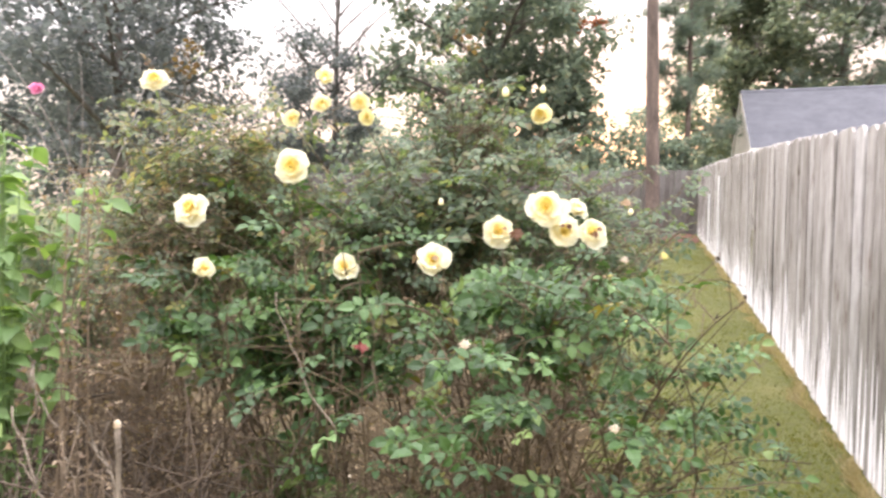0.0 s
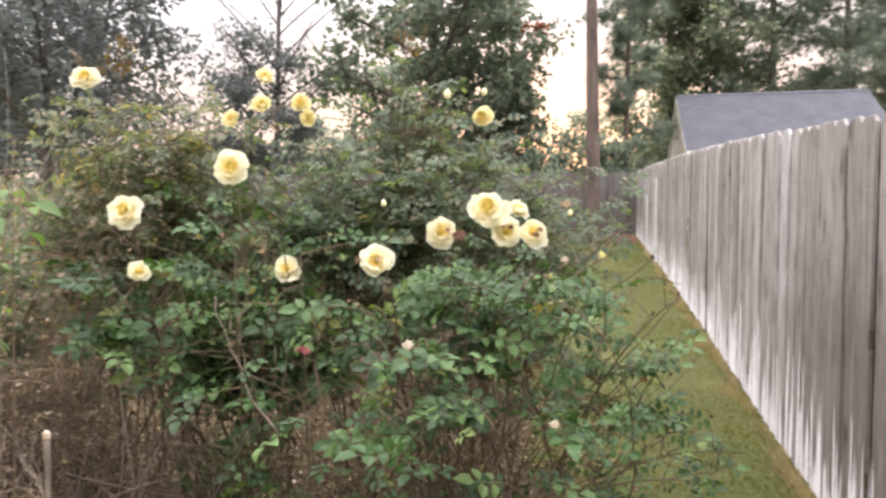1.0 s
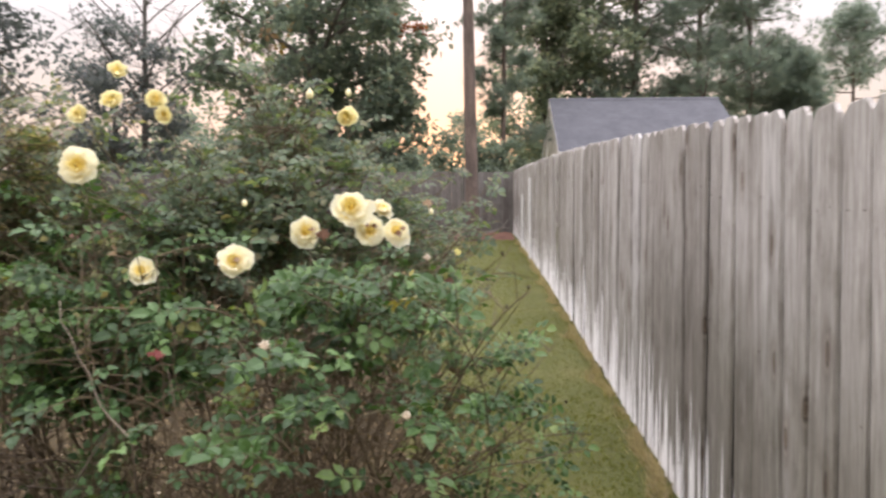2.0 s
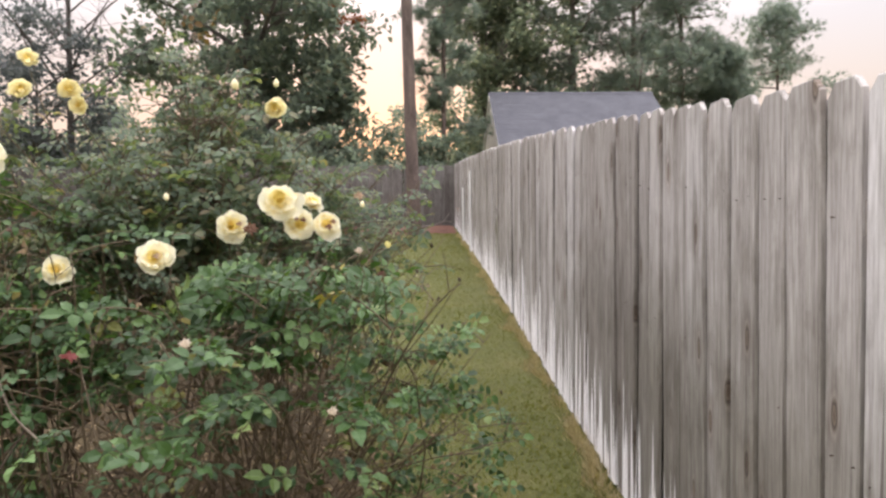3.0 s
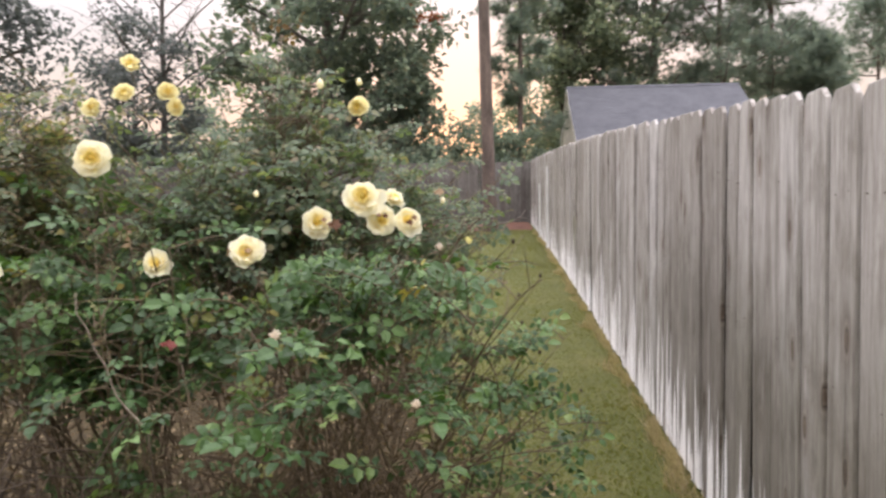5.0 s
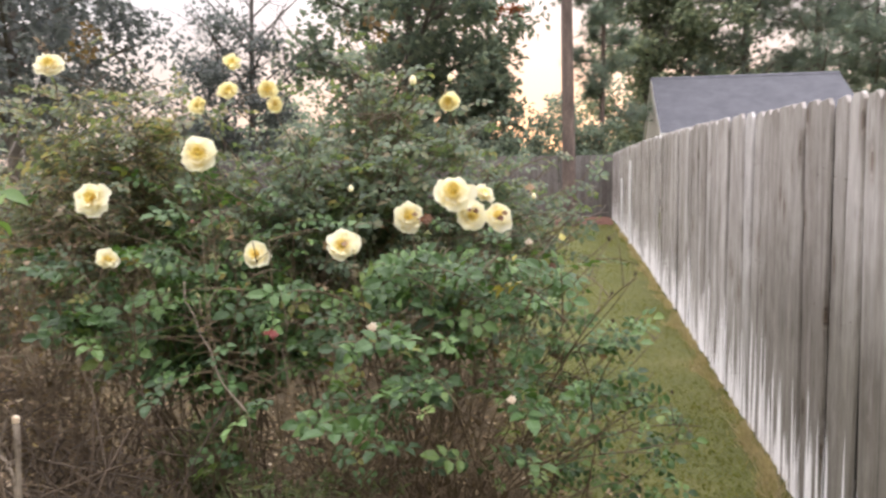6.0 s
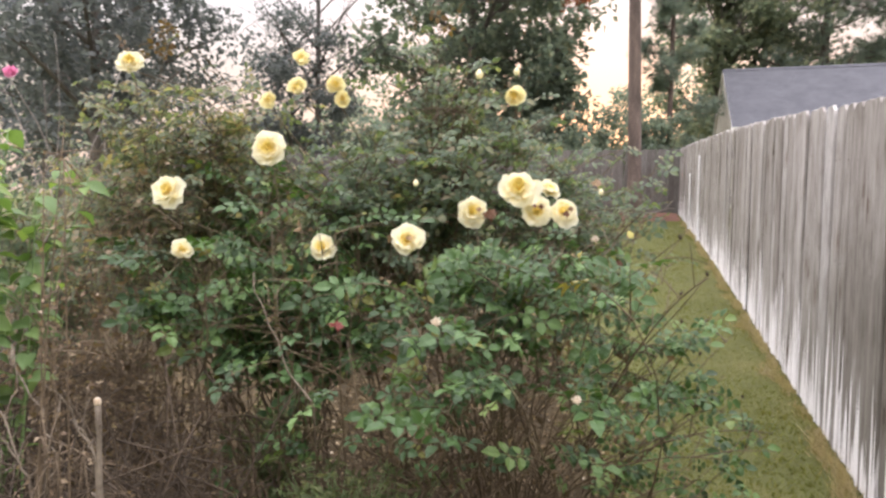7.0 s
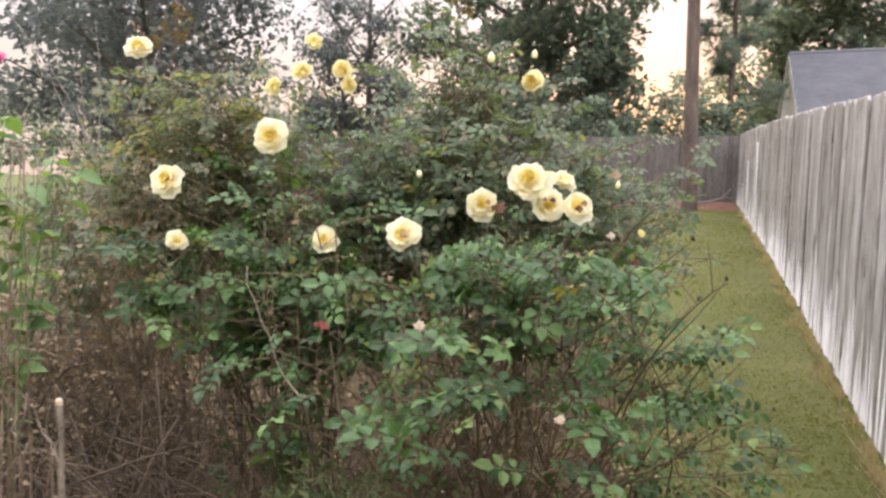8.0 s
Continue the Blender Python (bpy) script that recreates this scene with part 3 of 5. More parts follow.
    for k in range(8):
        px = 0.9 - 2.35 * k
        wpart("post", box_mesh("post", px - 0.045, px + 0.045, 19.916, 20.0, z0 - 0.05, z0 + 1.7, wood_rail), back)


# ---- house behind the fence ----
def prism(name, pts_a, pts_b, mat):
    """Solid between two matching outlines."""
    n = len(pts_a)
    b = Buf()
    faces = [tuple(range(n))[::-1], tuple(range(n, 2 * n))]
    faces += [(i, (i + 1) % n, n + (i + 1) % n, n + i) for i in range(n)]
    b.add(list(pts_a) + list(pts_b), faces)
    return b.mesh(name, mat, False)


def house():
    x0, x1, ye, yr, yb = 2.68, 8.98, 22.9, 26.2, 29.5
    ze, zr = 4.60, 7.04
    zg = gz(5, 23.0) - 0.2
    h = thing("house", (5.7, 26.2, gz(5, 26)), "house with a blue-grey shingle gable roof and cream walls", "house")
    # walls under the roof
    wx0, wx1, wy0, wy1 = x0 + 0.05, x1 - 0.05, ye + 0.35, yb - 0.35
    slope_r = (zr - ze) / (yr - ye)
    zt = ze + 0.35 * slope_r - 0.16
    gable = [(0, wy0, zg), (0, wy1, zg), (0, wy1, zt), (0, yr, zr - 0.16), (0, wy0, zt)]
    for name, xa, xb in (("gable_wall", wx0, wx0 + 0.15), ("gable_wall", wx1 - 0.15, wx1)):
        wpart(name, prism(name, [(xa, y, z) for _, y, z in gable], [(xb, y, z) for _, y, z in gable], siding), h)
    for name, ya, yb2 in (("front_wall", wy0, wy0 + 0.15), ("rear_wall", wy1 - 0.15, wy1)):
        a = [(wx0 + 0.152, ya, zg), (wx1 - 0.152, ya, zg), (wx1 - 0.152, ya, zt - 0.004), (wx0 + 0.152, ya, zt - 0.004)]
        wpart(name, prism(name, a, [(x, yb2, z) for x, _, z in a], siding), h)
    # lap boards on the gable that faces the yard
    z = zg + 0.5
    while z < zr - 0.5:
        half = min(wy1 - yr, (zr - 0.2 - z - 0.12) / slope_r)
        if half > 0.15:
            a = [(wx0 - 0.004, yr - half, z), (wx0 - 0.004, yr + half, z), (wx0 - 0.004, yr + half, z + 0.13), (wx0 - 0.004, yr - half, z + 0.13)]
            bpts = [(wx0 - 0.022, y, zz) if zz == z else (wx0 - 0.008, y, zz) for _, y, zz in a]
            wpart("lap_board", prism("lap_board", a, bpts, siding), h)
        z += 0.15
    # roof slopes with courses of shingles
    for s in (-1, 1):
        yo = ye if s < 0 else yb
        th = 0.14
        a = [(x0, yo, ze), (x0, yr, zr), (x0, yr, zr - th), (x0, yo, ze - th)]
        roof = wpart("roof_slope", prism("roof_slope", a, [(x1, y, z) for _, y, z in a], trim_white), h, "roof deck with white fascia")
        n = 22
        for k in range(n):
            f0, f1 = k / n, min(1.0, (k + 1.15) / n)
            ya, za, yb3, zb = yo + (yr - yo) * f0, ze + (zr - ze) * f0, yo + (yr - yo) * f1, ze + (zr - ze) * f1
            lo = [(x0 - 0.03, ya - 0.02 * -s * 0, za + 0.011), (x0 - 0.03, yb3, zb + 0.006), (x0 - 0.03, yb3, zb + 0.001), (x0 - 0.03, ya, za + 0.001)]
            seat(part("shingle_course", prism("shingle_course", lo, [(x1 + 0.03, y, z) for _, y, z in lo], shingle)), h)
    ridge = [(x0 - 0.04, yr - 0.14, zr - 0.07), (x0 - 0.04, yr, zr + 0.035), (x0 - 0.04, yr + 0.14, zr - 0.07)]
    wpart("ridge_cap", prism("ridge_cap", ridge, [(x1 + 0.04, y, z) for _, y, z in ridge], shingle), h)
    for xa in (x0 - 0.035, x1 + 0.005):
        for s, yo in ((-1, ye), (1, yb)):
            a = [(xa, yo, ze - 0.16), (xa, yr, zr - 0.16), (xa, yr, zr - 0.004), (xa, yo, ze - 0.004)]
            wpart("rake_board", prism("rake_board", a, [(xa + 0.03, y, z) for _, y, z in a], trim_white), h)


# ---- trees ----
def leaf_cloud(name, centres, spread, per, size, mat, seed, flat=0.75, shape=QUAD_LEAF, hang=0.0):
    rg = np.random.default_rng(seed)
    c = np.repeat(np.asarray(centres, float), per, axis=0)
    s = np.repeat(np.asarray(spread, float), per)[:, None]
    d = unit(rg.normal(0, 1, c.shape)) * (rg.random((len(c), 1)) ** 0.45) * s
    d[:, 2] *= flat
    along = unit(d + rg.normal(0, 0.8, c.shape) * s + np.array([0, 0, -hang]) * s)
    up = rg.normal(0, 0.6, c.shape) + np.array([0, 0, 1.0])
    v, f = scatter(shape[0], shape[1], c + d, frames_from(along, up), rg.uniform(0.7, 1.3, len(c)) * size)
    return big_mesh(name, v, f, mat)


def broad_tree(place, height, crown_base, radius, mat, size, label, seed, clumps=130, per=150, trunk_r=0.2, limbs=14, spread=0.75, group="", bark=None, lean=(0, 0), squash=1.0, name="tree", bare=False):
    """Trunk, arching limbs and a crown of leaf clumps round the limbs' ends."""
    rg = random.Random(seed)
    x, y = place
    z = gz(x, y)
    t = thing(name, (x, y, z), label, "tree", group)
    wood = Buf()
    base = Vector((x, y, z - 0.1))
    top = Vector((x + lean[0], y + lean[1], z + height * 0.86))
    mid = (base + top) / 2 + Vector((rg.uniform(-0.3, 0.3), rg.uniform(-0.3, 0.3), 0))
    pts = bez(base, mid, top, 9)
    tube(wood, pts, [trunk_r * (1.25 if i == 0 else 1 - 0.88 * i / 9) for i in range(10)], 9)
    centres, sizes = [], []
    mid_z = (crown_base + height) / 2
    half = (height - crown_base) / 2
    for i in range(limbs):
        f = (i + 0.5) / limbs
        hz = crown_base * 0.7 + (height * 0.8 - crown_base * 0.7) * f
        k = min(8, int(hz / (height * 0.86) * 9))
        start = pts[k].lerp(pts[k + 1], (hz / (height * 0.86) * 9) - k)
        a = i * 2.4 + rg.uniform(-0.4, 0.4)
        tz = crown_base + (height - crown_base) * min(1, f * 0.95 + rg.uniform(0.02, 0.14))
        q = (tz - mid_z) / half
        reach = radius * math.sqrt(max(0.1, 1 - 0.85 * q * q)) * rg.uniform(0.72, 1.05)
        end = Vector((x + lean[0] * f + math.cos(a) * reach, y + lean[1] * f + math.sin(a) * reach * squash, z + tz))
        ctrl = start.lerp(end, 0.5) + Vector((0, 0, 0.12 * reach))
        lp = bez(start, ctrl, end, 7)
        r0 = trunk_r * (0.5 - 0.3 * f) * (0.55 if bare else 1.0)
        tube(wood, lp, [r0 * (1 - 0.85 * j / 7) + 0.008 for j in range(8)], 6)
        for j in range(max(2, clumps // limbs)):
            u = rg.uniform(0.4, 1.0)
            p = lp[min(7, int(u * 7))]
            off = Vector((rg.gauss(0, 1), rg.gauss(0, 1), rg.gauss(0, 0.7))).normalized() * rg.uniform(0.3, 1.0) * radius * 0.5
            tip = p + off
            tube(wood, bez(p, p + off * 0.5 + Vector((0, 0, 0.15)), tip, 3), [r0 * 0.25 + 0.004, r0 * 0.2 + 0.003, 0.007, 0.003], 4)
            if bare:
                for w in range(3):
                    tw = tip + Vector((rg.gauss(0, 0.5), rg.gauss(0, 0.5), rg.uniform(0.1, 0.9)))
                    tube(wood, bez(tip, tip.lerp(tw, 0.5) + Vector((0, 0, 0.06)), tw, 2), [0.010, 0.007, 0.003], 3)
            centres.append(tip)
            sizes.append(spread * rg.uniform(0.6, 1.25))
    wpart("trunk", wood.mesh("trunk", bark or bark_grey), t)
    if not bare:
        cr = wpart("crown", leaf_cloud("crown", [tuple(c) for c in centres], sizes, per, size, mat, seed), t)
        tagged(cr, kind="stuff")
    return t


def tuft_shape():
    """A brush of pine needles."""
    rg = random.Random(4)
    v, f = [], []
    for k in range(14):
        a = rg.uniform(0, 2 * math.pi)
        e = rg.uniform(0.2, 1.3)
        d = Vector((math.cos(a) * math.sin(e), math.cos(e), math.sin(a) * math.sin(e)))
        s = d.cross(Vector((rg.random(), rg.random(), rg.random()))).normalized() * 0.035
        n = len(v)
        v += [tuple(s), tuple(-s), tuple(d * rg.uniform(0.8, 1.1))]
        f.append((n, n + 1, n + 2))
    return np.array(v), np.array(f)


TUFT = tuft_shape()


def pine_tree(place, height, crown_base, radius, label, seed, trunk_r=0.16, limbs=26, tufts=55, size=0.34, group="", lean=(0, 0), name="pine_tree"):
    rg = random.Random(seed)
    x, y = place
    z = gz(x, y)
    t = thing(name, (x, y, z), label, "tree", group)
    wood = Buf()
    top = Vector((x + lean[0], y + lean[1], z + height))
    base = Vector((x, y, z - 0.1))
    pts = bez(base, (base + top) / 2 + Vector((rg.uniform(-0.1, 0.1), 0, 0)), top, 10)
    tube(wood, pts, [trunk_r * (1.2 if i == 0 else 1 - 0.85 * (i / 10) ** 1.5) for i in range(11)], 12)
    centres, sizes = [], []
    for i in range(limbs):
        f = ((i + rg.random()) / limbs) ** 0.9
        hz = (crown_base + (height - crown_base) * f) / height
        k = min(9, int(hz * 10))
        start = pts[k].lerp(pts[k + 1], hz * 10 - k)
        a = i * 2.4 + rg.uniform(-0.5, 0.5)
        reach = radius * (1.0 - 0.75 * f ** 1.6) * rg.uniform(0.55, 1.1)
        end = start + Vector((math.cos(a) * reach, math.sin(a) * reach, reach * rg.uniform(0.05, 0.45)))
        lp = bez(start, start.lerp(end, 0.5) - Vector((0, 0, reach * 0.12)), end, 6)
        tube(wood, lp, [trunk_r * 0.28 * (1 - 0.85 * j / 6) + 0.006 for j in range(7)], 5)
        for j in range(6):
            u = rg.uniform(0.45, 1.0)
            p = lp[min(6, int(u * 6))]
            tip = p + Vector((rg.gauss(0, 0.35), rg.gauss(0, 0.35), rg.uniform(0, 0.4))) * radius * 0.35
            tube(wood, [p, p.lerp(tip, 0.5) + Vector((0, 0, 0.05)), tip], [0.014, 0.01, 0.004], 3)
            centres.append(tuple(tip))
            sizes.append(radius * 0.24 * rg.uniform(0.6, 1.25))
    wpart("trunk", wood.mesh("trunk", bark_pine), t)
    if tufts:
        cr = wpart("crown", leaf_cloud("crown", centres, sizes, tufts, size, needle, seed, 0.7, TUFT), t)
        tagged(cr, kind="stuff")
    return t


def hedge(name, spots, mat, size, per, label, seed, category="shrub"):
    """One far shrub: many stems and clumps about its root."""
    rg = random.Random(seed)
    (x, y, h, r) = spots
    z = gz(x, y)
    t = thing(name, (x, y, z), label, category, "shrubs behind the back fence")
    wood = Buf()
    centres, sizes = [], []
    for i in range(46):
        a, rr = rg.uniform(0, 6.28), r * math.sqrt(rg.random())
        q = 1 - 0.75 * (rr / r) ** 2
        tip = Vector((x + math.cos(a) * rr, y + math.sin(a) * rr * 0.6, z + h * q * rg.uniform(0.25, 1.0)))
        if i % 3 == 0:
            tube(wood, bez((x + rg.uniform(-0.2, 0.2), y, z - 0.05), (x, y, z + h * 0.4), tip, 4), [0.035, 0.028, 0.02, 0.012, 0.006], 4)
        centres.append(tuple(tip))
        sizes.append(rg.uniform(0.45, 0.8) * r * 0.45)
    wpart("stem", wood.mesh("stem", bark_grey), t)
    tagged(wpart("foliage", leaf_cloud("foliage", centres, sizes, per, size, mat, seed), t), kind="stuff")


def far_woods():
    rg = random.Random(77)
    centres, sizes = [], []
    for i in range(900):
        a = radians(rg.uniform(-80, 62))
        d = rg.uniform(55, 70)
        x, y = math.sin(a) * d, math.cos(a) * d
        h = (8.8 + 1.4 * math.sin(a * 9.0) + 1.0 * math.sin(a * 23.0 + 1))
        if -0.095 < a < -0.055:
            h *= 0.7
        if a > 0.35 or -0.74 < a < -0.46:
            h *= 0.6
        centres.append((x, y, gz(x, y) + h * rg.random() ** 0.7))
        sizes.append(rg.uniform(0.8, 1.7))
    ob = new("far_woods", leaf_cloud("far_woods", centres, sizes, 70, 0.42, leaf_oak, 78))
    tagged(ob, "far line of dark green woods behind the yards", "woods", kind="stuff")


fence_boards()
house()
pine_tree((-0.15, 17.2), 17.0, 11.0, 3.2, "tall bare-trunked pine standing in pine straw by the back fence", 21, trunk_r=0.165, limbs=16, tufts=40, lean=(-0.35, 0))
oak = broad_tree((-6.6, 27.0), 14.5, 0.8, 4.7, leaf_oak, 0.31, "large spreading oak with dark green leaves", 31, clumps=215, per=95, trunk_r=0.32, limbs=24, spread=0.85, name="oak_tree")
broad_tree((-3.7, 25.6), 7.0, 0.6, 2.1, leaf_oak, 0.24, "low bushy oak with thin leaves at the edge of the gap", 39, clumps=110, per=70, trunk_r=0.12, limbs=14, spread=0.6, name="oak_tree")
sprig = Buf()
tube(sprig, bez((-5.2, 26.8, 8.2), (-3.6, 26.6, 9.6), (-2.4, 26.4, 9.9), 7), [0.035 * (1 - 0.8 * j / 7) for j in range(8)], 5)
limb = wpart("limb", sprig.mesh("limb", bark_grey), oak)
rust = new("rust_leaves", leaf_cloud("rust_leaves", [(-3.2, 26.5, 9.75), (-2.8, 26.5, 9.95), (-2.45, 26.4, 9.75), (-2.3, 26.4, 9.95), (-3.5, 26.6, 10.3)], [0.35, 0.35, 0.32, 0.25, 0.3], 55, 0.16, leaf_rust, 34))
tagged(seat(rust, oak), "rust-red turning leaves at a limb's end", kind="stuff")
broad_tree((3.35, 33.8), 12.0, 1.0, 2.6, leaf_light, 0.27, "hardwood with yellow-green leaves behind the fence", 32, clumps=120, per=85, trunk_r=0.16, limbs=16, name="hardwood_tree")
broad_tree((5.3, 34.6), 14.0, 1.5, 3.6, leaf_light, 0.27, "tall hardwood with yellow-green leaves behind the house", 33, clumps=150, per=85, trunk_r=0.18, limbs=18, name="hardwood_tree")
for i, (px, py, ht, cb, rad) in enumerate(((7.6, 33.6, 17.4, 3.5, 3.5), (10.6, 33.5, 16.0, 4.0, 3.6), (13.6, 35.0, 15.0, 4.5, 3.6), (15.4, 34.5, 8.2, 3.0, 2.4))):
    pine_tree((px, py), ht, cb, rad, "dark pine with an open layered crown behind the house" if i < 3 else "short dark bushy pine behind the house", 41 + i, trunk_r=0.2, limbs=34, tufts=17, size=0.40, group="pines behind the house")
pine_tree((0.86, 25.5), 15.5, 3.2, 1.7, "slender pine with thin pale plumes beyond the back fence", 46, trunk_r=0.10, limbs=30, tufts=11, size=0.40)
pine_tree((24.0, 45.0), 13.2, 7.6, 3.7, "lone slender pine with a small rounded crown", 51, trunk_r=0.16, limbs=22, tufts=14, size=0.42)
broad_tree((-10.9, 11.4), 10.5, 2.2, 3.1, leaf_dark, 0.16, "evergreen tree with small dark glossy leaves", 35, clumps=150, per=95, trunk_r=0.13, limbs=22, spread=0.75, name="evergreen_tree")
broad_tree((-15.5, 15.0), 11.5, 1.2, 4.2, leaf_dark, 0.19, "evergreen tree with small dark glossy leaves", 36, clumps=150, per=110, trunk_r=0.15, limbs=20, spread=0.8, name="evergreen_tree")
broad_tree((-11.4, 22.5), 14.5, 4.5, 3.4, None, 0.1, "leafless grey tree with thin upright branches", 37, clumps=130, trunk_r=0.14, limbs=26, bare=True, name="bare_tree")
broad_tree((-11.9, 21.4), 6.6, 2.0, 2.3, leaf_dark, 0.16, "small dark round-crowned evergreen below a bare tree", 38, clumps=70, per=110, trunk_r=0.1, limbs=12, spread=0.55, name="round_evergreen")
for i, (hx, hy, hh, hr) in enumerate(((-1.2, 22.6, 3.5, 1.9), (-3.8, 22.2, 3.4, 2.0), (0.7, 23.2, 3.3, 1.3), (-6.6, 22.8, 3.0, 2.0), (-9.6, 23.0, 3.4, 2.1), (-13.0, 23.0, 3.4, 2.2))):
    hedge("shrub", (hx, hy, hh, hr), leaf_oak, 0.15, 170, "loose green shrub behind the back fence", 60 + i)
far_woods()


# ---- roses ----
def petal_mesh(mat, curl, seed):
    rg = random.Random(seed)
    b = Buf()
    rows, cols = 5, 7
    verts = []
    lump = [rg.uniform(-1, 1) for _ in range(8)]
    for i in range(rows):
        v = i / (rows - 1)
        wid = 0.5 * (0.30 + 1.0 * math.sin(min(1, v * 0.86 + 0.08) * math.pi * 0.62)) * (1 if v < 0.9 else 0.88)
        for j in range(cols):
            u = j / (cols - 1) * 2 - 1
            edge = (0.05 * math.cos(u * 4 + seed) + 0.05 * lump[j]) * v * v
            ruffle = 0.09 * math.sin(u * 5.5 + seed * 1.7 + lump[7]) * v * v * v
            verts.append((u * wid, v * (1 - 0.14 * u * u * v) + edge, 0.28 * u * u * (0.3 + 0.7 * v) + curl * v * v + ruffle + rg.uniform(-0.012, 0.012)))
    faces = [(i * cols + j, i * cols + j + 1, (i + 1) * cols + j + 1, (i + 1) * cols + j) for i in range(rows - 1) for j in range(cols - 1)]
    b.add(verts, faces)
    return b.mesh("petal", mat)


PETALS = {m.name: [petal_mesh(m, c, i) for i, c in enumerate((0.04, -0.08, -0.2, -0.32, 0.1))] for m in (petal_pale, petal_backlit, petal_mid, petal_deep, petal_pink)}
hip_buf = Buf()
tube(hip_buf, [(0, 0, -0.55), (0, 0, -0.40), (0, 0, -0.22), (0, 0, -0.08), (0, 0, 0.02)], [0.05, 0.07, 0.17, 0.20, 0.08], 7)
for k in range(5):
    w = k * 1.2566
    leaflet(hip_buf, (0, 0, -0.06), w, 0.55, 0.2, 0.2, 0.35)
HIP = hip_buf.mesh("calyx", bud_green)
bud_buf = Buf()
tube(bud_buf, [(0, 0, -0.1), (0, 0, 0.1), (0, 0, 0.45), (0, 0, 0.8), (0, 0, 1.1), (0, 0, 1.25)], [0.2, 0.42, 0.52, 0.44, 0.22, 0.05], 8)


def bud_mesh(mat):
    me = bud_buf.mesh("bud", mat)
    return me


BUD_YELLOW = bud_mesh(petal_pale)


HEARTS = {m.name: bud_mesh(m) for m in (petal_deep, petal_pink)}


def bloom(parent, place, facing, radius, openness, seed, label="", deep=petal_mid, outer=petal_pale, core=petal_deep):
    """A full rose: rings of cupped petals round a tight heart, on a calyx."""
    rg = random.Random(seed)
    z = Vector(facing).normalized()
    base = (Matrix.Translation(Vector(place) - z * radius * 0.25) @ z.to_track_quat("Z", "Y").to_matrix().to_4x4() @ Matrix.Rotation(rg.uniform(0, 6.28), 4, "Z"))
    fl = part("bloom", HIP, None, label)
    fl.parent = parent
    fl.matrix_parent_inverse = Matrix.Translation(parent.location).inverted()
    fl.matrix_basis = base @ Matrix.Scale(radius, 4)
    rings = [(6, 82, 1.0, outer), (7, 68, 0.86, outer), (6, 52, 0.72, outer), (6, 38, 0.56, deep), (5, 20, 0.42, core)]
    for r, (n, tilt, s, mat) in enumerate(rings):
        for k in range(n):
            a = (k + 0.5 * (r % 2)) / n * 2 * math.pi + rg.uniform(-0.22, 0.22)
            th = radians(90 - tilt * openness + rg.uniform(-12, 9))
            m = Matrix.Rotation(a, 4, "Z") @ Matrix.Translation((0, 0.05, 0.06 * r)) @ Matrix.Rotation(th, 4, "X") @ Matrix.Scale(s * rg.uniform(0.76, 1.10), 4)
            p = new("petal", PETALS[mat.name][rg.randrange(5)])
            p.parent = fl
            p.matrix_basis = m
    heart = new("heart", HEARTS[core.name])
    heart.parent = fl
    heart.matrix_basis = Matrix.Translation((0, 0, 0.12)) @ Matrix.Diagonal((0.33, 0.33, 0.36, 1))
    return fl


def bud(parent, place, size, facing=(0, 0, 1), mesh=None, label=""):
    b = part("bud", mesh or BUD_YELLOW, None, label)
    b.parent = parent
    b.matrix_parent_inverse = Matrix.Translation(parent.location).inverted()
    z = Vector(facing).normalized()
    b.matrix_basis = Matrix.Translation(place) @ z.to_track_quat("Z", "Y").to_matrix().to_4x4() @ Matrix.Scale(size, 4)
    c = new("calyx", HIP)
    c.parent = b
    c.matrix_basis = Matrix.Scale(0.9, 4)


LEAF_MESHES = [b.mesh("leaf", leaf_rose, False) for b in LEAVES]


def veils(pts):
    """True where a stem would grow across the face of an open rose."""
    return any(math.hypot(p.x - c[0], p.z - c[2]) < 0.075 and c[1] - 0.5 < p.y < c[1] - 0.01 for p in pts for c in OPEN)


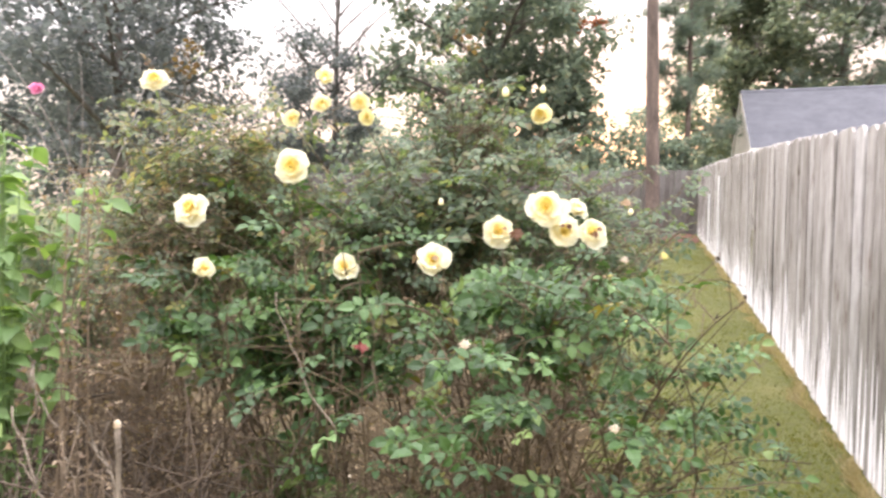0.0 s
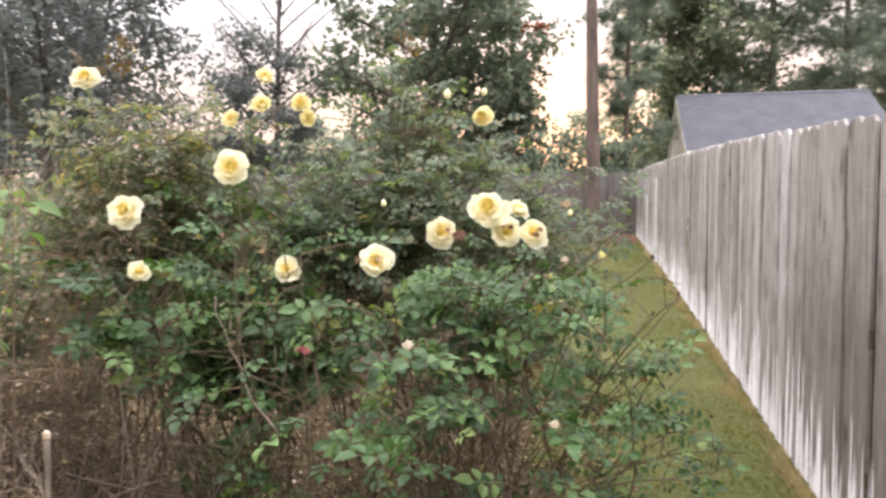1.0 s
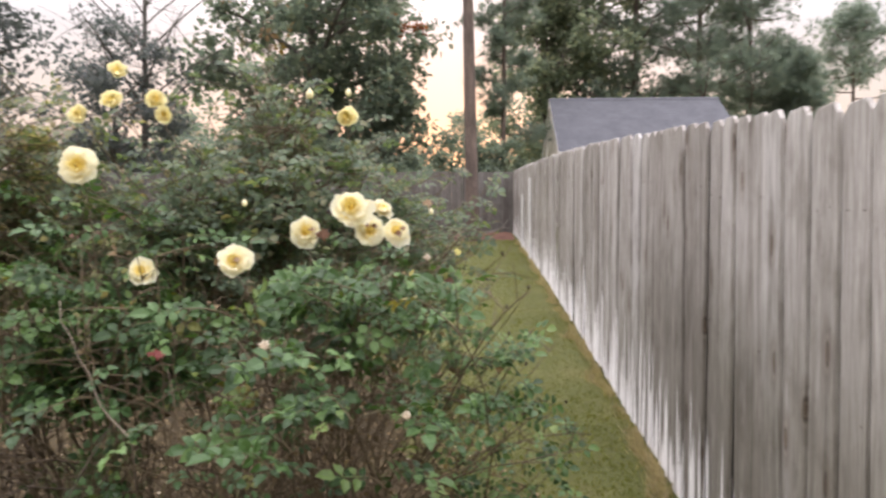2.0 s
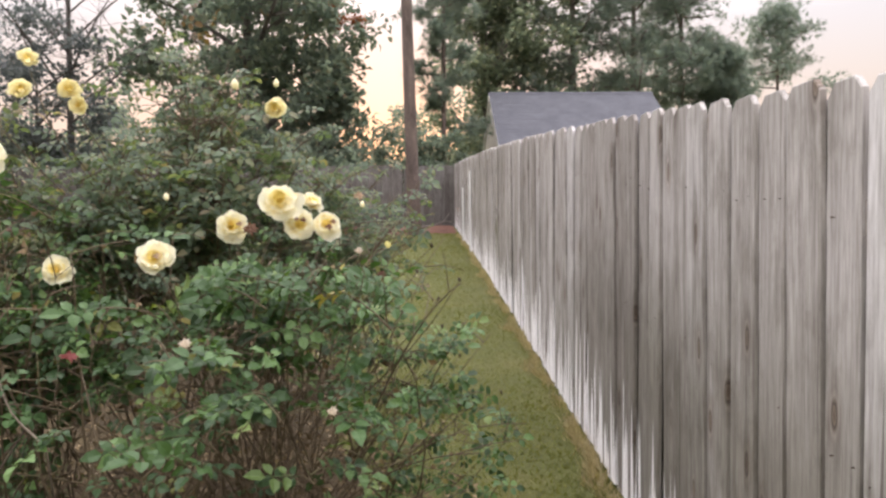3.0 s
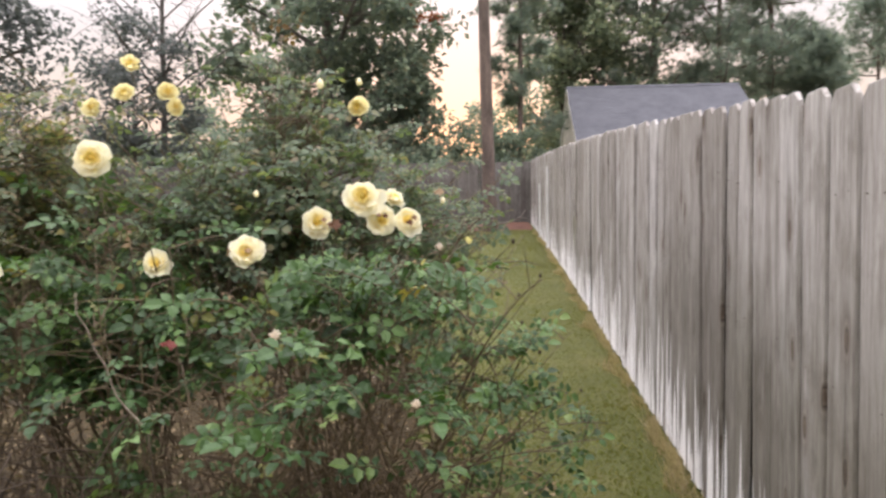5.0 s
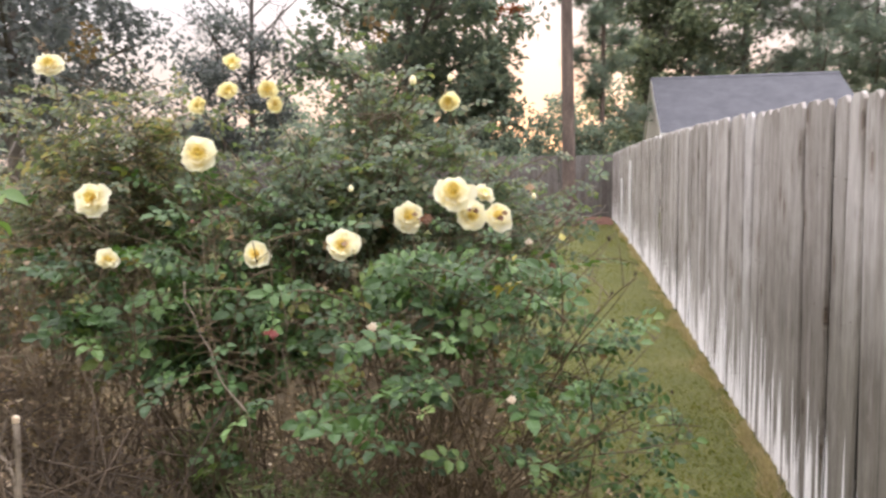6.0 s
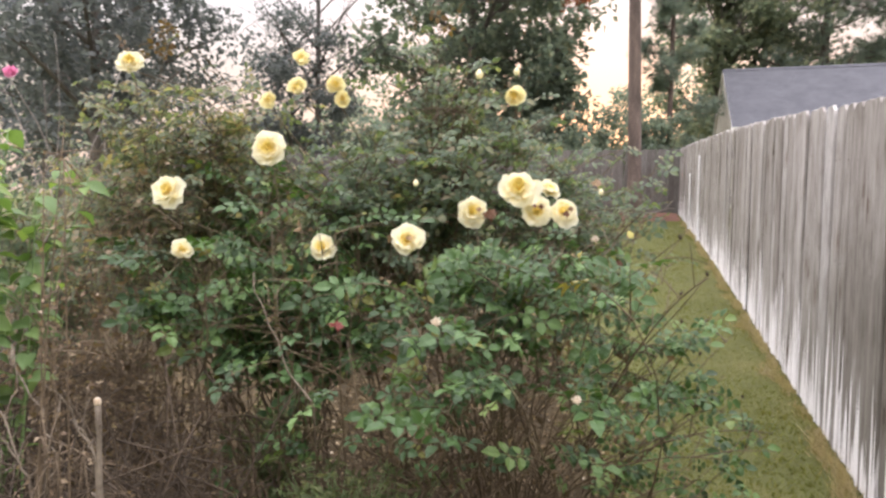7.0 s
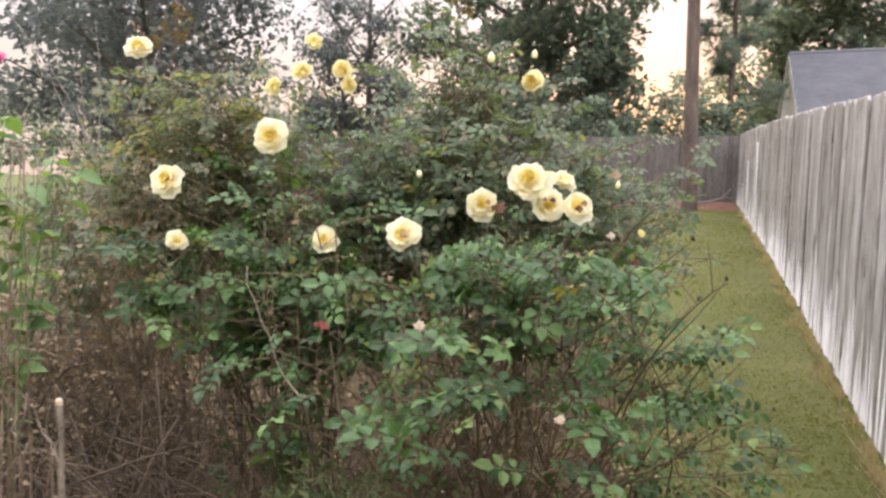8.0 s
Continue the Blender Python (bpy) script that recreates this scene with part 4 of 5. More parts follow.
def rose_bush(root, tips, fills, label, seed, many, near=0, twigs=(0.08, 0.26), clear=(), sparse=99, leaf=0.085, per_cane=9, bare=0.42, group="rose bushes", patch=-0.10, thin_from=None):
    """Arching canes from one root, with side twigs and compound leaves on their upper reaches."""
    rg = random.Random(seed)
    x, y = root
    z = gz(x, y)
    t = thing("rose_bush", (x, y, z), label, "rose bush", group)
    ends = [(Vector(p), True) for p in tips]
    for (c, r, n) in fills:
        for k in range(n):
            d = Vector((rg.gauss(0, 1), rg.gauss(0, 1), rg.gauss(0, 1))).normalized() * rg.uniform(0.35, 1.0)
            ends.append((Vector((c[0] + d.x * r[0], c[1] + d.y * r[1], c[2] + d.z * r[2])), False))
    rest = Buf()
    spots, ways = [], []
    for i, (tip, main) in enumerate(ends):
        if i >= 22 and not main:
            # a side branch of one of the first canes
            start = min(rg.sample(ways, 4), key=lambda w: (w[5] - tip).length)[rg.randrange(3, 7)].copy()
        else:
            start = Vector((x + rg.gauss(0, 0.19), y + rg.gauss(0, 0.17), 0))
            start.z = gz(start.x, start.y) - 0.02
        ctrl = start.lerp(tip, 0.45)
        ctrl.z = start.z + (tip.z - start.z) * rg.uniform(0.45, 0.85)
        ctrl += Vector((rg.gauss(0, 0.16), rg.gauss(0, 0.14), 0))
        pts = bez(start, ctrl, tip, 10)
        for q in pts[1:-1]:
            q += Vector((rg.gauss(0, 0.008), rg.gauss(0, 0.008), 0))
        if i < 22:
            ways.append(pts)
        if not main and veils(pts):
            continue
        r0 = rg.uniform(0.0030, 0.0060) if i < 22 else rg.uniform(0.0018, 0.0034)
        radii = [r0 * (1 - 0.72 * j / 10) for j in range(11)]
        if i < 26:
            cb = Buf()
            tube(cb, pts, radii, 6)
            wpart("cane", cb.mesh("cane", cane_green), t)
        else:
            tube(rest, pts, radii, 5)
        length = (tip - start).length
        thin = main and i >= sparse
        for k in range(6 if thin else per_cane):
            low = bare * 0.65 if i >= 22 and not main else bare
            u = rg.uniform(low, 1.0) if rg.random() > 0.05 else rg.uniform(0.3, bare)
            f = u * 10
            j = min(9, int(f))
            p = pts[j].lerp(pts[j + 1], f - j)
            out = Vector((rg.gauss(0, 1), rg.gauss(0, 1), rg.uniform(-0.1, 0.9))).normalized()
            if k % 2 == 0:
                twig = p + out * rg.uniform(*twigs)
                tp = bez(p, p.lerp(twig, 0.5) + Vector((0, 0, 0.02)), twig, 3)
                if veils(tp):
                    continue
                tube(rest, tp, [0.0028, 0.0022, 0.0017, 0.001], 4)
                for w, q in ((0.4, tp[1]), (0.75, tp[2]), (1.0, tp[3])):
                    o2 = (out + Vector((rg.gauss(0, 0.8), rg.gauss(0, 0.8), rg.gauss(0, 0.4)))).normalized()
                    spots.append((q, o2))
            else:
                spots.append((p, out))
        if main:
            for k in range(3 if thin else 4):
                q = pts[10 - k].lerp(pts[9 - k], 0.3) if k else pts[9]
                a = k * 2.4 + rg.random()
                spots.append((q, Vector((math.cos(a), math.sin(a), 0.25))))
    tagged(wpart("twig", rest.mesh("twig", cane_green), t), kind="stuff")
    # leaves: those nearest the path of the lawn singly, the rest joined
    spots = [s for s in spots if all(math.hypot(s[0].x - c[0], s[0].z - c[2]) > 0.125 or s[0].y > c[1] + 0.10 for c in clear)]
    spots = [s for s in spots if noise.noise(s[0] * 5.5 + Vector((seed, 0, 0))) > patch]
    spots.sort(key=lambda s: s[0].y + 0.4 * abs(s[0].z - 1.4))
    joined = {k: ([], [], []) for k in range(5)}
    for i, (p, out) in enumerate(spots):
        along = Vector((out.x, out.y, out.z * 0.4 - 0.18 + rg.gauss(0, 0.15))).normalized()
        up = Vector((rg.gauss(0, 0.6), rg.gauss(0, 0.6) - 0.6, 0.8))
        size = leaf * rg.uniform(0.6, 1.25) * (0.78 if thin_from is not None and p.x > thin_from else 1.0)
        xx = along.cross(up).normalized()
        zz = xx.cross(along)
        if i < near:
            m = Matrix((xx, along, zz)).transposed().to_4x4()
            m.translation = p
            ob = new("leaf", LEAF_MESHES[rg.randrange(5)])
            ob.matrix_basis = m @ Matrix.Scale(size, 4)
            seat(ob, t)
        else:
            js = joined[rg.randrange(5)]
            js[0].append(tuple(p))
            js[1].append(((xx.x, along.x, zz.x), (xx.y, along.y, zz.y), (xx.z, along.z, zz.z)))
            js[2].append(size)
    vs, fs, n = [], [], 0
    for k, (pl, fr, sz) in joined.items():
        if pl:
            v, f = scatter(LEAF_ARR[k][0], LEAF_ARR[k][1], np.array(pl), np.array(fr), np.array(sz))
            vs.append(v)
            fs.append(f + n)
            n += len(v)
    if vs:
        tagged(wpart("foliage", big_mesh("foliage", np.concatenate(vs), np.concatenate(fs), many), t), kind="stuff")
    return t


BLOOMS = [
    ("front", (-0.401, 2.156, 1.82), (0.05, -1, 0.30), 0.066, 1.0), ("front", (-0.575, 2.23, 1.74), (0.35, -1, 0.15), 0.053, 0.95),
    ("front", (-0.345, 2.185, 1.742), (0.25, -1, 0.2), 0.052, 0.9), ("front", (-0.26, 2.194, 1.742), (0.3, -0.9, 0.35), 0.052, 0.85),
    ("front", (-0.32, 2.29, 1.82), (0.5, -0.4, 0.6), 0.045, 0.75), ("front", (-0.66, 1.80, 1.652), (0.2, -1, 0.35), 0.049, 0.8),
    ("left_bush", (-1.073, 2.087, 1.606), (0.3, -0.9, 0.5), 0.050, 0.75), ("left_bush", (-1.256, 2.039, 1.947), (0.25, -1, 0.15), 0.066, 1.0),
    ("left_bush", (-1.509, 1.839, 1.793), (0.1, -1, 0.3), 0.056, 0.85), ("left_bush", (-1.388, 1.755, 1.603), (0.6, -0.8, 0.4), 0.038, 0.6),
    ("tall_bush", (-0.477, 2.457, 2.168), (0.2, -1, 0.1), 0.046, 0.7), ("tall_bush", (-1.373, 2.49, 2.356), (0.3, -0.7, 0.5), 0.042, 0.75),
    ("tall_bush", (-1.203, 2.147, 2.173), (0.1, -0.9, 0.3), 0.042, 0.7), ("tall_bush", (-1.08, 2.2, 2.185), (0.5, -0.7, 0.3), 0.040, 0.75),
    ("tall_bush", (-1.05, 2.2, 2.135), (0.3, -1, 0.0), 0.030, 0.8), ("tall_bush", (-1.32, 2.15, 2.13), (0.2, -0.9, 0.3), 0.036, 0.7),
    ("far_left_bush", (-1.877, 2.097, 2.285), (0.4, -0.9, 0.5), 0.052, 0.9),
]
OPEN = [b[1] for b in BLOOMS]
front = rose_bush((-0.36, 2.25),
    [(-0.40, 2.19, 1.77), (-0.57, 2.26, 1.70), (-0.26, 2.22, 1.70), (-0.34, 2.21, 1.70), (-0.31, 2.31, 1.78), (-0.66, 1.83, 1.61),
     (-0.33, 1.50, 1.40), (-0.62, 1.43, 1.40), (-0.74, 1.47, 1.31), (-0.53, 1.46, 1.34), (-0.12, 1.45, 1.38), (-0.24, 1.75, 1.60),
     (-0.70, 1.76, 1.54), (-0.37, 1.92, 1.52), (-0.56, 1.84, 1.45), (-0.05, 1.82, 1.74), (-0.04, 1.58, 1.52),
     (0.20, 2.15, 1.43), (0.30, 2.42, 1.34), (0.17, 2.45, 1.16), (0.38, 2.70, 0.90), (0.26, 2.30, 1.22), (0.02, 2.1, 1.62), (0.24, 2.55, 1.02), (0.08, 2.3, 1.02), (0.40, 2.35, 1.02), (0.34, 2.2, 0.82), (0.22, 2.1, 0.72)],
    [((-0.34, 1.92, 1.57), (0.24, 0.18, 0.11), 15), ((-0.45, 1.66, 1.40), (0.32, 0.20, 0.10), 9), ((-0.46, 2.15, 1.45), (0.36, 0.3, 0.20), 6),
     ((0.0, 2.15, 1.42), (0.16, 0.22, 0.16), 2), ((0.14, 2.36, 1.20), (0.22, 0.30, 0.22), 3), ((0.26, 2.35, 0.92), (0.18, 0.30, 0.20), 2)],
    "rose bush with blue-green leaves and open pale yellow roses", 101, leaf_rose_many, near=300, leaf=0.112, per_cane=7, bare=0.70, sparse=15, twigs=(0.05, 0.18), clear=OPEN, patch=-0.05, thin_from=-0.06)
left_bush = rose_bush((-1.25, 2.35),
    [(-1.073, 2.11, 1.56), (-1.256, 2.07, 1.90), (-1.509, 1.87, 1.75), (-1.388, 1.79, 1.57), (-1.07, 1.75, 1.68), (-1.6, 1.7, 1.5), (-1.15, 1.75, 1.45), (-1.34, 1.87, 1.64), (-1.53, 1.89, 1.38), (-1.04, 1.85, 1.18)],
    [((-1.2, 2.12, 1.58), (0.42, 0.30, 0.24), 34), ((-1.2, 2.3, 1.22), (0.48, 0.3, 0.2), 22), ((-1.40, 2.30, 1.70), (0.30, 0.2, 0.30), 22), ((-1.55, 1.85, 1.45), (0.16, 0.15, 0.15), 8)],
    "rose bush with dark green leaves and cream-yellow roses", 102, leaf_rose_many, near=200, clear=OPEN, leaf=0.112, per_cane=8, bare=0.62, patch=-0.06)
tall_bush = rose_bush((-0.85, 2.9),
    [(-0.477, 2.48, 2.13), (-0.564, 2.28, 2.17), (-0.692, 2.65, 2.03), (-1.373, 2.50, 2.32), (-1.203, 2.17, 2.14), (-1.08, 2.22, 2.14), (-1.32, 2.17, 2.10), (-0.92, 2.7, 2.52), (-0.82, 2.65, 2.50), (-0.72, 2.75, 2.42), (-0.98, 2.8, 2.42), (-0.62, 2.6, 2.3), (-0.45, 2.55, 2.26), (-0.12, 3.2, 1.98), (0.06, 3.3, 2.0), (0.10, 3.2, 1.88), (0.0, 3.2, 1.76), (-0.04, 3.1, 1.62)],
    [((-0.78, 2.62, 1.92), (0.46, 0.32, 0.36), 60), ((-0.82, 2.75, 2.26), (0.26, 0.20, 0.22), 26), ((-1.25, 2.50, 1.85), (0.40, 0.3, 0.30), 44), ((-0.35, 2.85, 1.82), (0.32, 0.3, 0.26), 32), ((-0.08, 3.1, 1.72), (0.18, 0.3, 0.24), 14)],
    "tall old rose bush with thin dull leaves and small yellow roses", 103, leaf_back_many, clear=OPEN, leaf=0.090, per_cane=9, bare=0.42, patch=-0.2)
far_left_bush = rose_bush((-2.1, 2.8),
    [(-1.877, 2.12, 2.24), (-1.7, 2.3, 2.3), (-2.0, 2.4, 2.4), (-1.9, 2.35, 2.45)],
    [((-1.85, 2.45, 1.90), (0.50, 0.35, 0.42), 60), ((-2.9, 3.2, 1.8), (0.6, 0.5, 0.6), 40), ((-1.92, 2.3, 2.14), (0.30, 0.25, 0.24), 20), ((-1.58, 2.35, 2.16), (0.30, 0.25, 0.20), 16), ((-2.4, 2.5, 1.85), (0.35, 0.3, 0.4), 16)],
    "tall overgrown rose bush with brown and green leaves", 104, leaf_old_many, clear=OPEN, leaf=0.092, per_cane=11, bare=0.42, patch=-0.14)
rose_bush((-0.65, 4.6), [(-0.15, 4.3, 1.95), (0.02, 4.4, 1.98), (-0.1, 4.2, 1.7)],
    [((-0.62, 4.5, 1.75), (0.50, 0.5, 0.5), 54)],
    "tall old rose bush with thin dull green leaves", 105, leaf_back_many, leaf=0.115, per_cane=10, bare=0.4, patch=-0.24)
rose_bush((-2.1, 4.9), [],
    [((-2.0, 4.8, 1.70), (0.95, 0.5, 0.70), 110)],
    "tall old rose bush with thin dull green leaves", 106, leaf_back_many, leaf=0.125, per_cane=10, bare=0.3, patch=-0.28)
rose_bush((-4.0, 3.9), [],
    [((-3.9, 3.8, 1.5), (0.9, 0.6, 0.75), 75)],
    "tall overgrown rose bush with brown and green leaves", 107, leaf_back_many, leaf=0.12, per_cane=10, bare=0.3, patch=-0.32)
BUSHES = {"front": front, "left_bush": left_bush, "tall_bush": tall_bush, "far_left_bush": far_left_bush}
for k, (bush, place, facing, radius, openness) in enumerate(BLOOMS):
    # tall bush: the dimness of backlit roses is put into yellower petals
    backlit = dict(outer=petal_backlit) if bush == "tall_bush" else {}
    bloom(BUSHES[bush], place, facing, radius, openness, 200 + k, "open pale yellow rose" if openness > 0.82 else "half-open yellow rose", **backlit)
bud(tall_bush, (-0.564, 2.257, 2.20), 0.026)
bud(tall_bush, (-0.692, 2.629, 2.03), 0.028, (0.3, -0.5, -0.8))
bud(tall_bush, (-0.47, 2.46, 2.25), 0.022)
bud(front, (-0.72, 2.05, 1.82), 0.017)
bud(front, (-0.14, 2.2, 1.80), 0.016)


WITHERED = Buf()
_rw = random.Random(9)
for k in range(9):
    w = k * 0.7
    leaflet(WITHERED, (0, 0, 0), w, _rw.uniform(0.6, 1.0), 0.5, _rw.uniform(0.2, 0.9), _rw.uniform(-0.6, 0.8))
WITHERED_MESH = WITHERED.mesh("spent_bloom", petal_brown, False)
WITHERED_PALE = WITHERED.mesh("spent_bloom", petal_white, False)
WITHERED_RED = WITHERED.mesh("spent_bloom", petal_red, False)


def spent(parent, place, size, facing=(0.2, -0.8, 0.4), pale=False):
    b = part("spent_bloom", WITHERED_PALE if pale else WITHERED_MESH, None, "shrivelled pale spent rose" if pale else "shrivelled brown spent rose")
    z = Vector(facing).normalized()
    b.matrix_basis = Matrix.Translation(place) @ z.to_track_quat("Z", "Y").to_matrix().to_4x4() @ Matrix.Scale(size, 4)
    seat(b, parent)


red = part("spent_bloom", WITHERED_RED, None, "shrivelled dull red spent rose")
red.matrix_basis = pose(-0.779, 1.581, 1.43, 35, 10, 30) @ Matrix.Diagonal((0.026, 0.022, 0.014, 1))
seat(red, front)
for place, size, pale in (((-0.50, 2.17, 1.73), 0.030, False), ((-0.155, 2.2, 1.656), 0.017, True), ((-0.08, 2.2, 1.577), 0.02, False), ((-0.129, 1.337, 1.355), 0.013, True),
                          ((-0.48, 1.5, 1.47), 0.017, True), ((-0.245, 2.15, 1.735), 0.016, False), ((-0.16, 2.28, 1.84), 0.022, False), ((-0.345, 2.14, 1.76), 0.010, False)):
    spent(front, place, size, pale=pale)
for dx, dz, k in ((0.022, 0.004, 1), (0.012, 0.012, 2), (0.020, 0.002, 3), (0.008, 0.0, 5)):
    spot = Vector(BLOOMS[k][1]) + Vector(BLOOMS[k][2]).normalized() * BLOOMS[k][3] * 0.42 + Vector((dx, 0, dz))
    spent(front, spot, 0.013)
for pts in (((-0.30, 2.30, 0.55), (-0.05, 2.15, 1.12), (0.42, 2.35, 1.03)), ((-0.35, 2.3, 0.45), (0.0, 2.3, 0.98), (0.30, 2.5, 1.10)),
            ((-0.40, 2.2, 0.6), (-0.15, 2.0, 1.05), (0.22, 1.95, 1.06)), ((-0.45, 2.3, 0.5), (-0.8, 2.0, 1.05), (-1.25, 1.75, 1.10)), ((-0.5, 2.3, 0.5), (-0.75, 1.9, 1.2), (-0.93, 1.6, 1.35)), ((-0.2, 2.2, 0.9), (0.0, 2.0, 1.45), (0.165, 1.885, 1.57))):
    cb = Buf()
    line = bez(*pts, 10)
    tube(cb, line, [0.0042 * (1 - 0.6 * j / 10) for j in range(11)], 6)
    for j in (4, 6, 7, 8, 9):
        e = line[j] + Vector((_rw.gauss(0, 0.06), _rw.gauss(0, 0.06), _rw.uniform(0.03, 0.14)))
        tube(cb, [line[j], line[j].lerp(e, 0.5) + Vector((0, 0, 0.01)), e], [0.002, 0.0016, 0.001], 4)
    wpart("cane", cb.mesh("cane", cane_green), front)


# thin brown canes arching clear of the leaves, each with a few small leaves
_rc = random.Random(77)
for bush, line in (
        (front, ((-0.326, 1.96, 0.91), (-0.123, 2.039, 1.273), (0.12, 2.132, 1.705))),
        (front, ((-0.377, 1.948, 0.961), (-0.2, 2.007, 1.109), (0.263, 2.138, 1.022))),
        (front, ((-0.413, 1.944, 1.08), (-0.221, 2.009, 1.254), (0.112, 2.1, 1.14))),
        (front, ((-0.194, 1.999, 0.912), (-0.109, 2.033, 1.085), (-0.145, 2.028, 1.204))),
        (front, ((-0.316, 1.974, 1.116), (-0.242, 2.012, 1.425), (-0.214, 2.028, 1.58))),
        (front, ((-0.384, 1.959, 1.217), (-0.31, 1.996, 1.493), (-0.101, 2.065, 1.65))),
        (front, ((-0.21, 1.993, 0.895), (0.032, 2.071, 1.036), (0.212, 2.126, 1.073))),
        (front, ((-0.28, 1.979, 1.014), (-0.028, 2.074, 1.429), (0.066, 2.11, 1.584))),
        (front, ((-0.428, 1.936, 1.011), (-0.289, 1.993, 1.322), (-0.277, 2.005, 1.493))),
        (front, ((-0.46, 1.925, 0.976), (-0.386, 1.962, 1.286), (-0.408, 1.965, 1.457))),
        (left_bush, ((-0.957, 1.827, 0.88), (-1.036, 1.824, 1.265), (-1.148, 1.802, 1.452))),
        (front, ((-0.89, 1.847, 0.881), (-0.864, 1.869, 1.162), (-0.84, 1.893, 1.478))),
        (front, ((-0.721, 1.895, 0.866), (-0.746, 1.903, 1.164), (-0.703, 1.929, 1.41))),
        (front, ((-0.654, 1.916, 0.885), (-0.561, 1.958, 1.167), (-0.585, 1.963, 1.412)))):
    a, b, c = (Vector(p) for p in line)
    foot = Vector((bush.location.x + _rc.gauss(0, 0.08), bush.location.y + _rc.gauss(0, 0.08), bush.location.z - 0.02))
    way = bez(foot, foot.lerp(a, 0.5) + Vector((0, 0, 0.1)), a, 4) + bez(a, b * 2 - (a + c) / 2, c, 9)[1:]
    for q in way[5:]:
        q += Vector((_rc.gauss(0, 0.010), _rc.gauss(0, 0.012), _rc.gauss(0, 0.008)))
    if veils(way):
        continue
    cb = Buf()
    tube(cb, way, [0.0036 * (1 - 0.75 * j / len(way)) for j in range(len(way))], 6)
    for j in range(6, len(way)):
        d = Vector((_rc.gauss(0, 1), _rc.gauss(0, 1), _rc.uniform(-0.2, 1))).normalized()
        if _rc.random() < 0.8:
            e = way[j] + d * _rc.uniform(0.04, 0.16)
            tube(cb, [way[j], way[j].lerp(e, 0.5) + Vector((0, 0, 0.012)), e], [0.002, 0.0015, 0.0008], 4)
            if _rc.random() < 0.7:
                along = Vector((d.x, d.y, d.z * 0.3 - 0.2)).normalized()
                xx = along.cross(Vector((_rc.gauss(0, 0.5), -0.6, 0.8))).normalized()
                m = Matrix((xx, along, xx.cross(along))).transposed().to_4x4()
                m.translation = e
                ob = new("leaf", LEAF_MESHES[_rc.randrange(5)])
                ob.matrix_basis = m @ Matrix.Scale(_rc.uniform(0.045, 0.095), 4)
                seat(ob, bush)
    wpart("cane", cb.mesh("cane", cane_green), bush)


# bleached canes among the leaves, and dark hips on thin stalks over the lawn
for bush, line, r0, mat in ((left_bush, ((-1.14, 1.76, 1.54), (-1.05, 1.75, 1.32), (-0.93, 1.75, 1.16)), 0.0034, stem_pale),
                            (left_bush, ((-2.05, 2.10, 0.97), (-1.71, 2.1, 1.00), (-1.40, 2.1, 1.02)), 0.0040, cane_dry),
                            (left_bush, ((-1.42, 2.15, 0.80), (-1.52, 2.1, 1.12), (-1.78, 2.0, 1.34)), 0.0036, cane_green),
                            (left_bush, ((-1.38, 2.2, 0.80), (-1.42, 2.15, 1.15), (-1.50, 2.05, 1.45)), 0.0036, cane_green)):
    foot = bush.location + Vector((_rc.gauss(0, 0.1), _rc.gauss(0, 0.08), -0.02))
    low = min((Vector(line[0]), Vector(line[2])), key=lambda q: q.z)
    high = Vector(line[0]) if low == Vector(line[2]) else Vector(line[2])
    way = bez(foot, foot.lerp(low, 0.5) + Vector((0, 0, 0.12)), low, 4) + bez(low, Vector(line[1]) * 2 - (low + high) / 2, high, 9)[1:]
    for q in way[5:]:
        q += Vector((_rc.gauss(0, 0.006), _rc.gauss(0, 0.006), _rc.gauss(0, 0.005)))
    cb = Buf()
    tube(cb, way, [r0 * (1 - 0.55 * j / len(way)) for j in range(len(way))], 6)
    wpart("cane", cb.mesh("cane", mat), bush)
hip = Buf()
tube(hip, [(0, 0, -0.4), (0, 0, 0.0), (0, 0, 0.5), (0, 0, 0.9), (0, 0, 1.1)], [0.12, 0.42, 0.55, 0.40, 0.12], 7)
for w in range(5):
    leaflet(hip, (0, 0, 0.9), w * 1.2566, 0.8, 0.3, 0.3, -0.5)
HIP_DARK = hip.mesh("rose_hip", cane_dark)
for place in ((0.16, 1.87, 1.578), (0.099, 1.95, 1.515), (0.082, 1.72, 1.678), (0.042, 1.9, 1.602), (0.176, 2.2, 1.301), (-0.037, 2.1, 1.201), (0.349, 2.5, 1.104), (0.002, 2.3, 1.069), (0.12, 2.2, 1.40)):
    tip = Vector(place)
    start = Vector((-0.22 + _rc.gauss(0, 0.06), 2.2, tip.z - _rc.uniform(0.25, 0.4)))
    cb = Buf()
    tube(cb, bez(start, start.lerp(tip, 0.6) + Vector((0.02, 0, -0.03)), tip, 7), [0.0020 * (1 - 0.5 * j / 7) for j in range(8)], 5)
    wpart("cane", cb.mesh("cane", cane_green), front)
    ob = part("rose_hip", HIP_DARK, None, "small dark dried rose hip")
    ob.matrix_basis = pose(*tip, _rc.uniform(-40, 40), _rc.uniform(-40, 40), 0) @ Matrix.Scale(0.0085, 4)
    seat(ob, front)
leaf_yellow = leaf_material("yellowed_leaf", [(0.0, (0.36, 0.32, 0.09)), (1.0, (0.44, 0.40, 0.13))], 0.6, 0.3)
yellow_mesh = broad_leaf_shape(5).mesh("leaf", leaf_yellow)
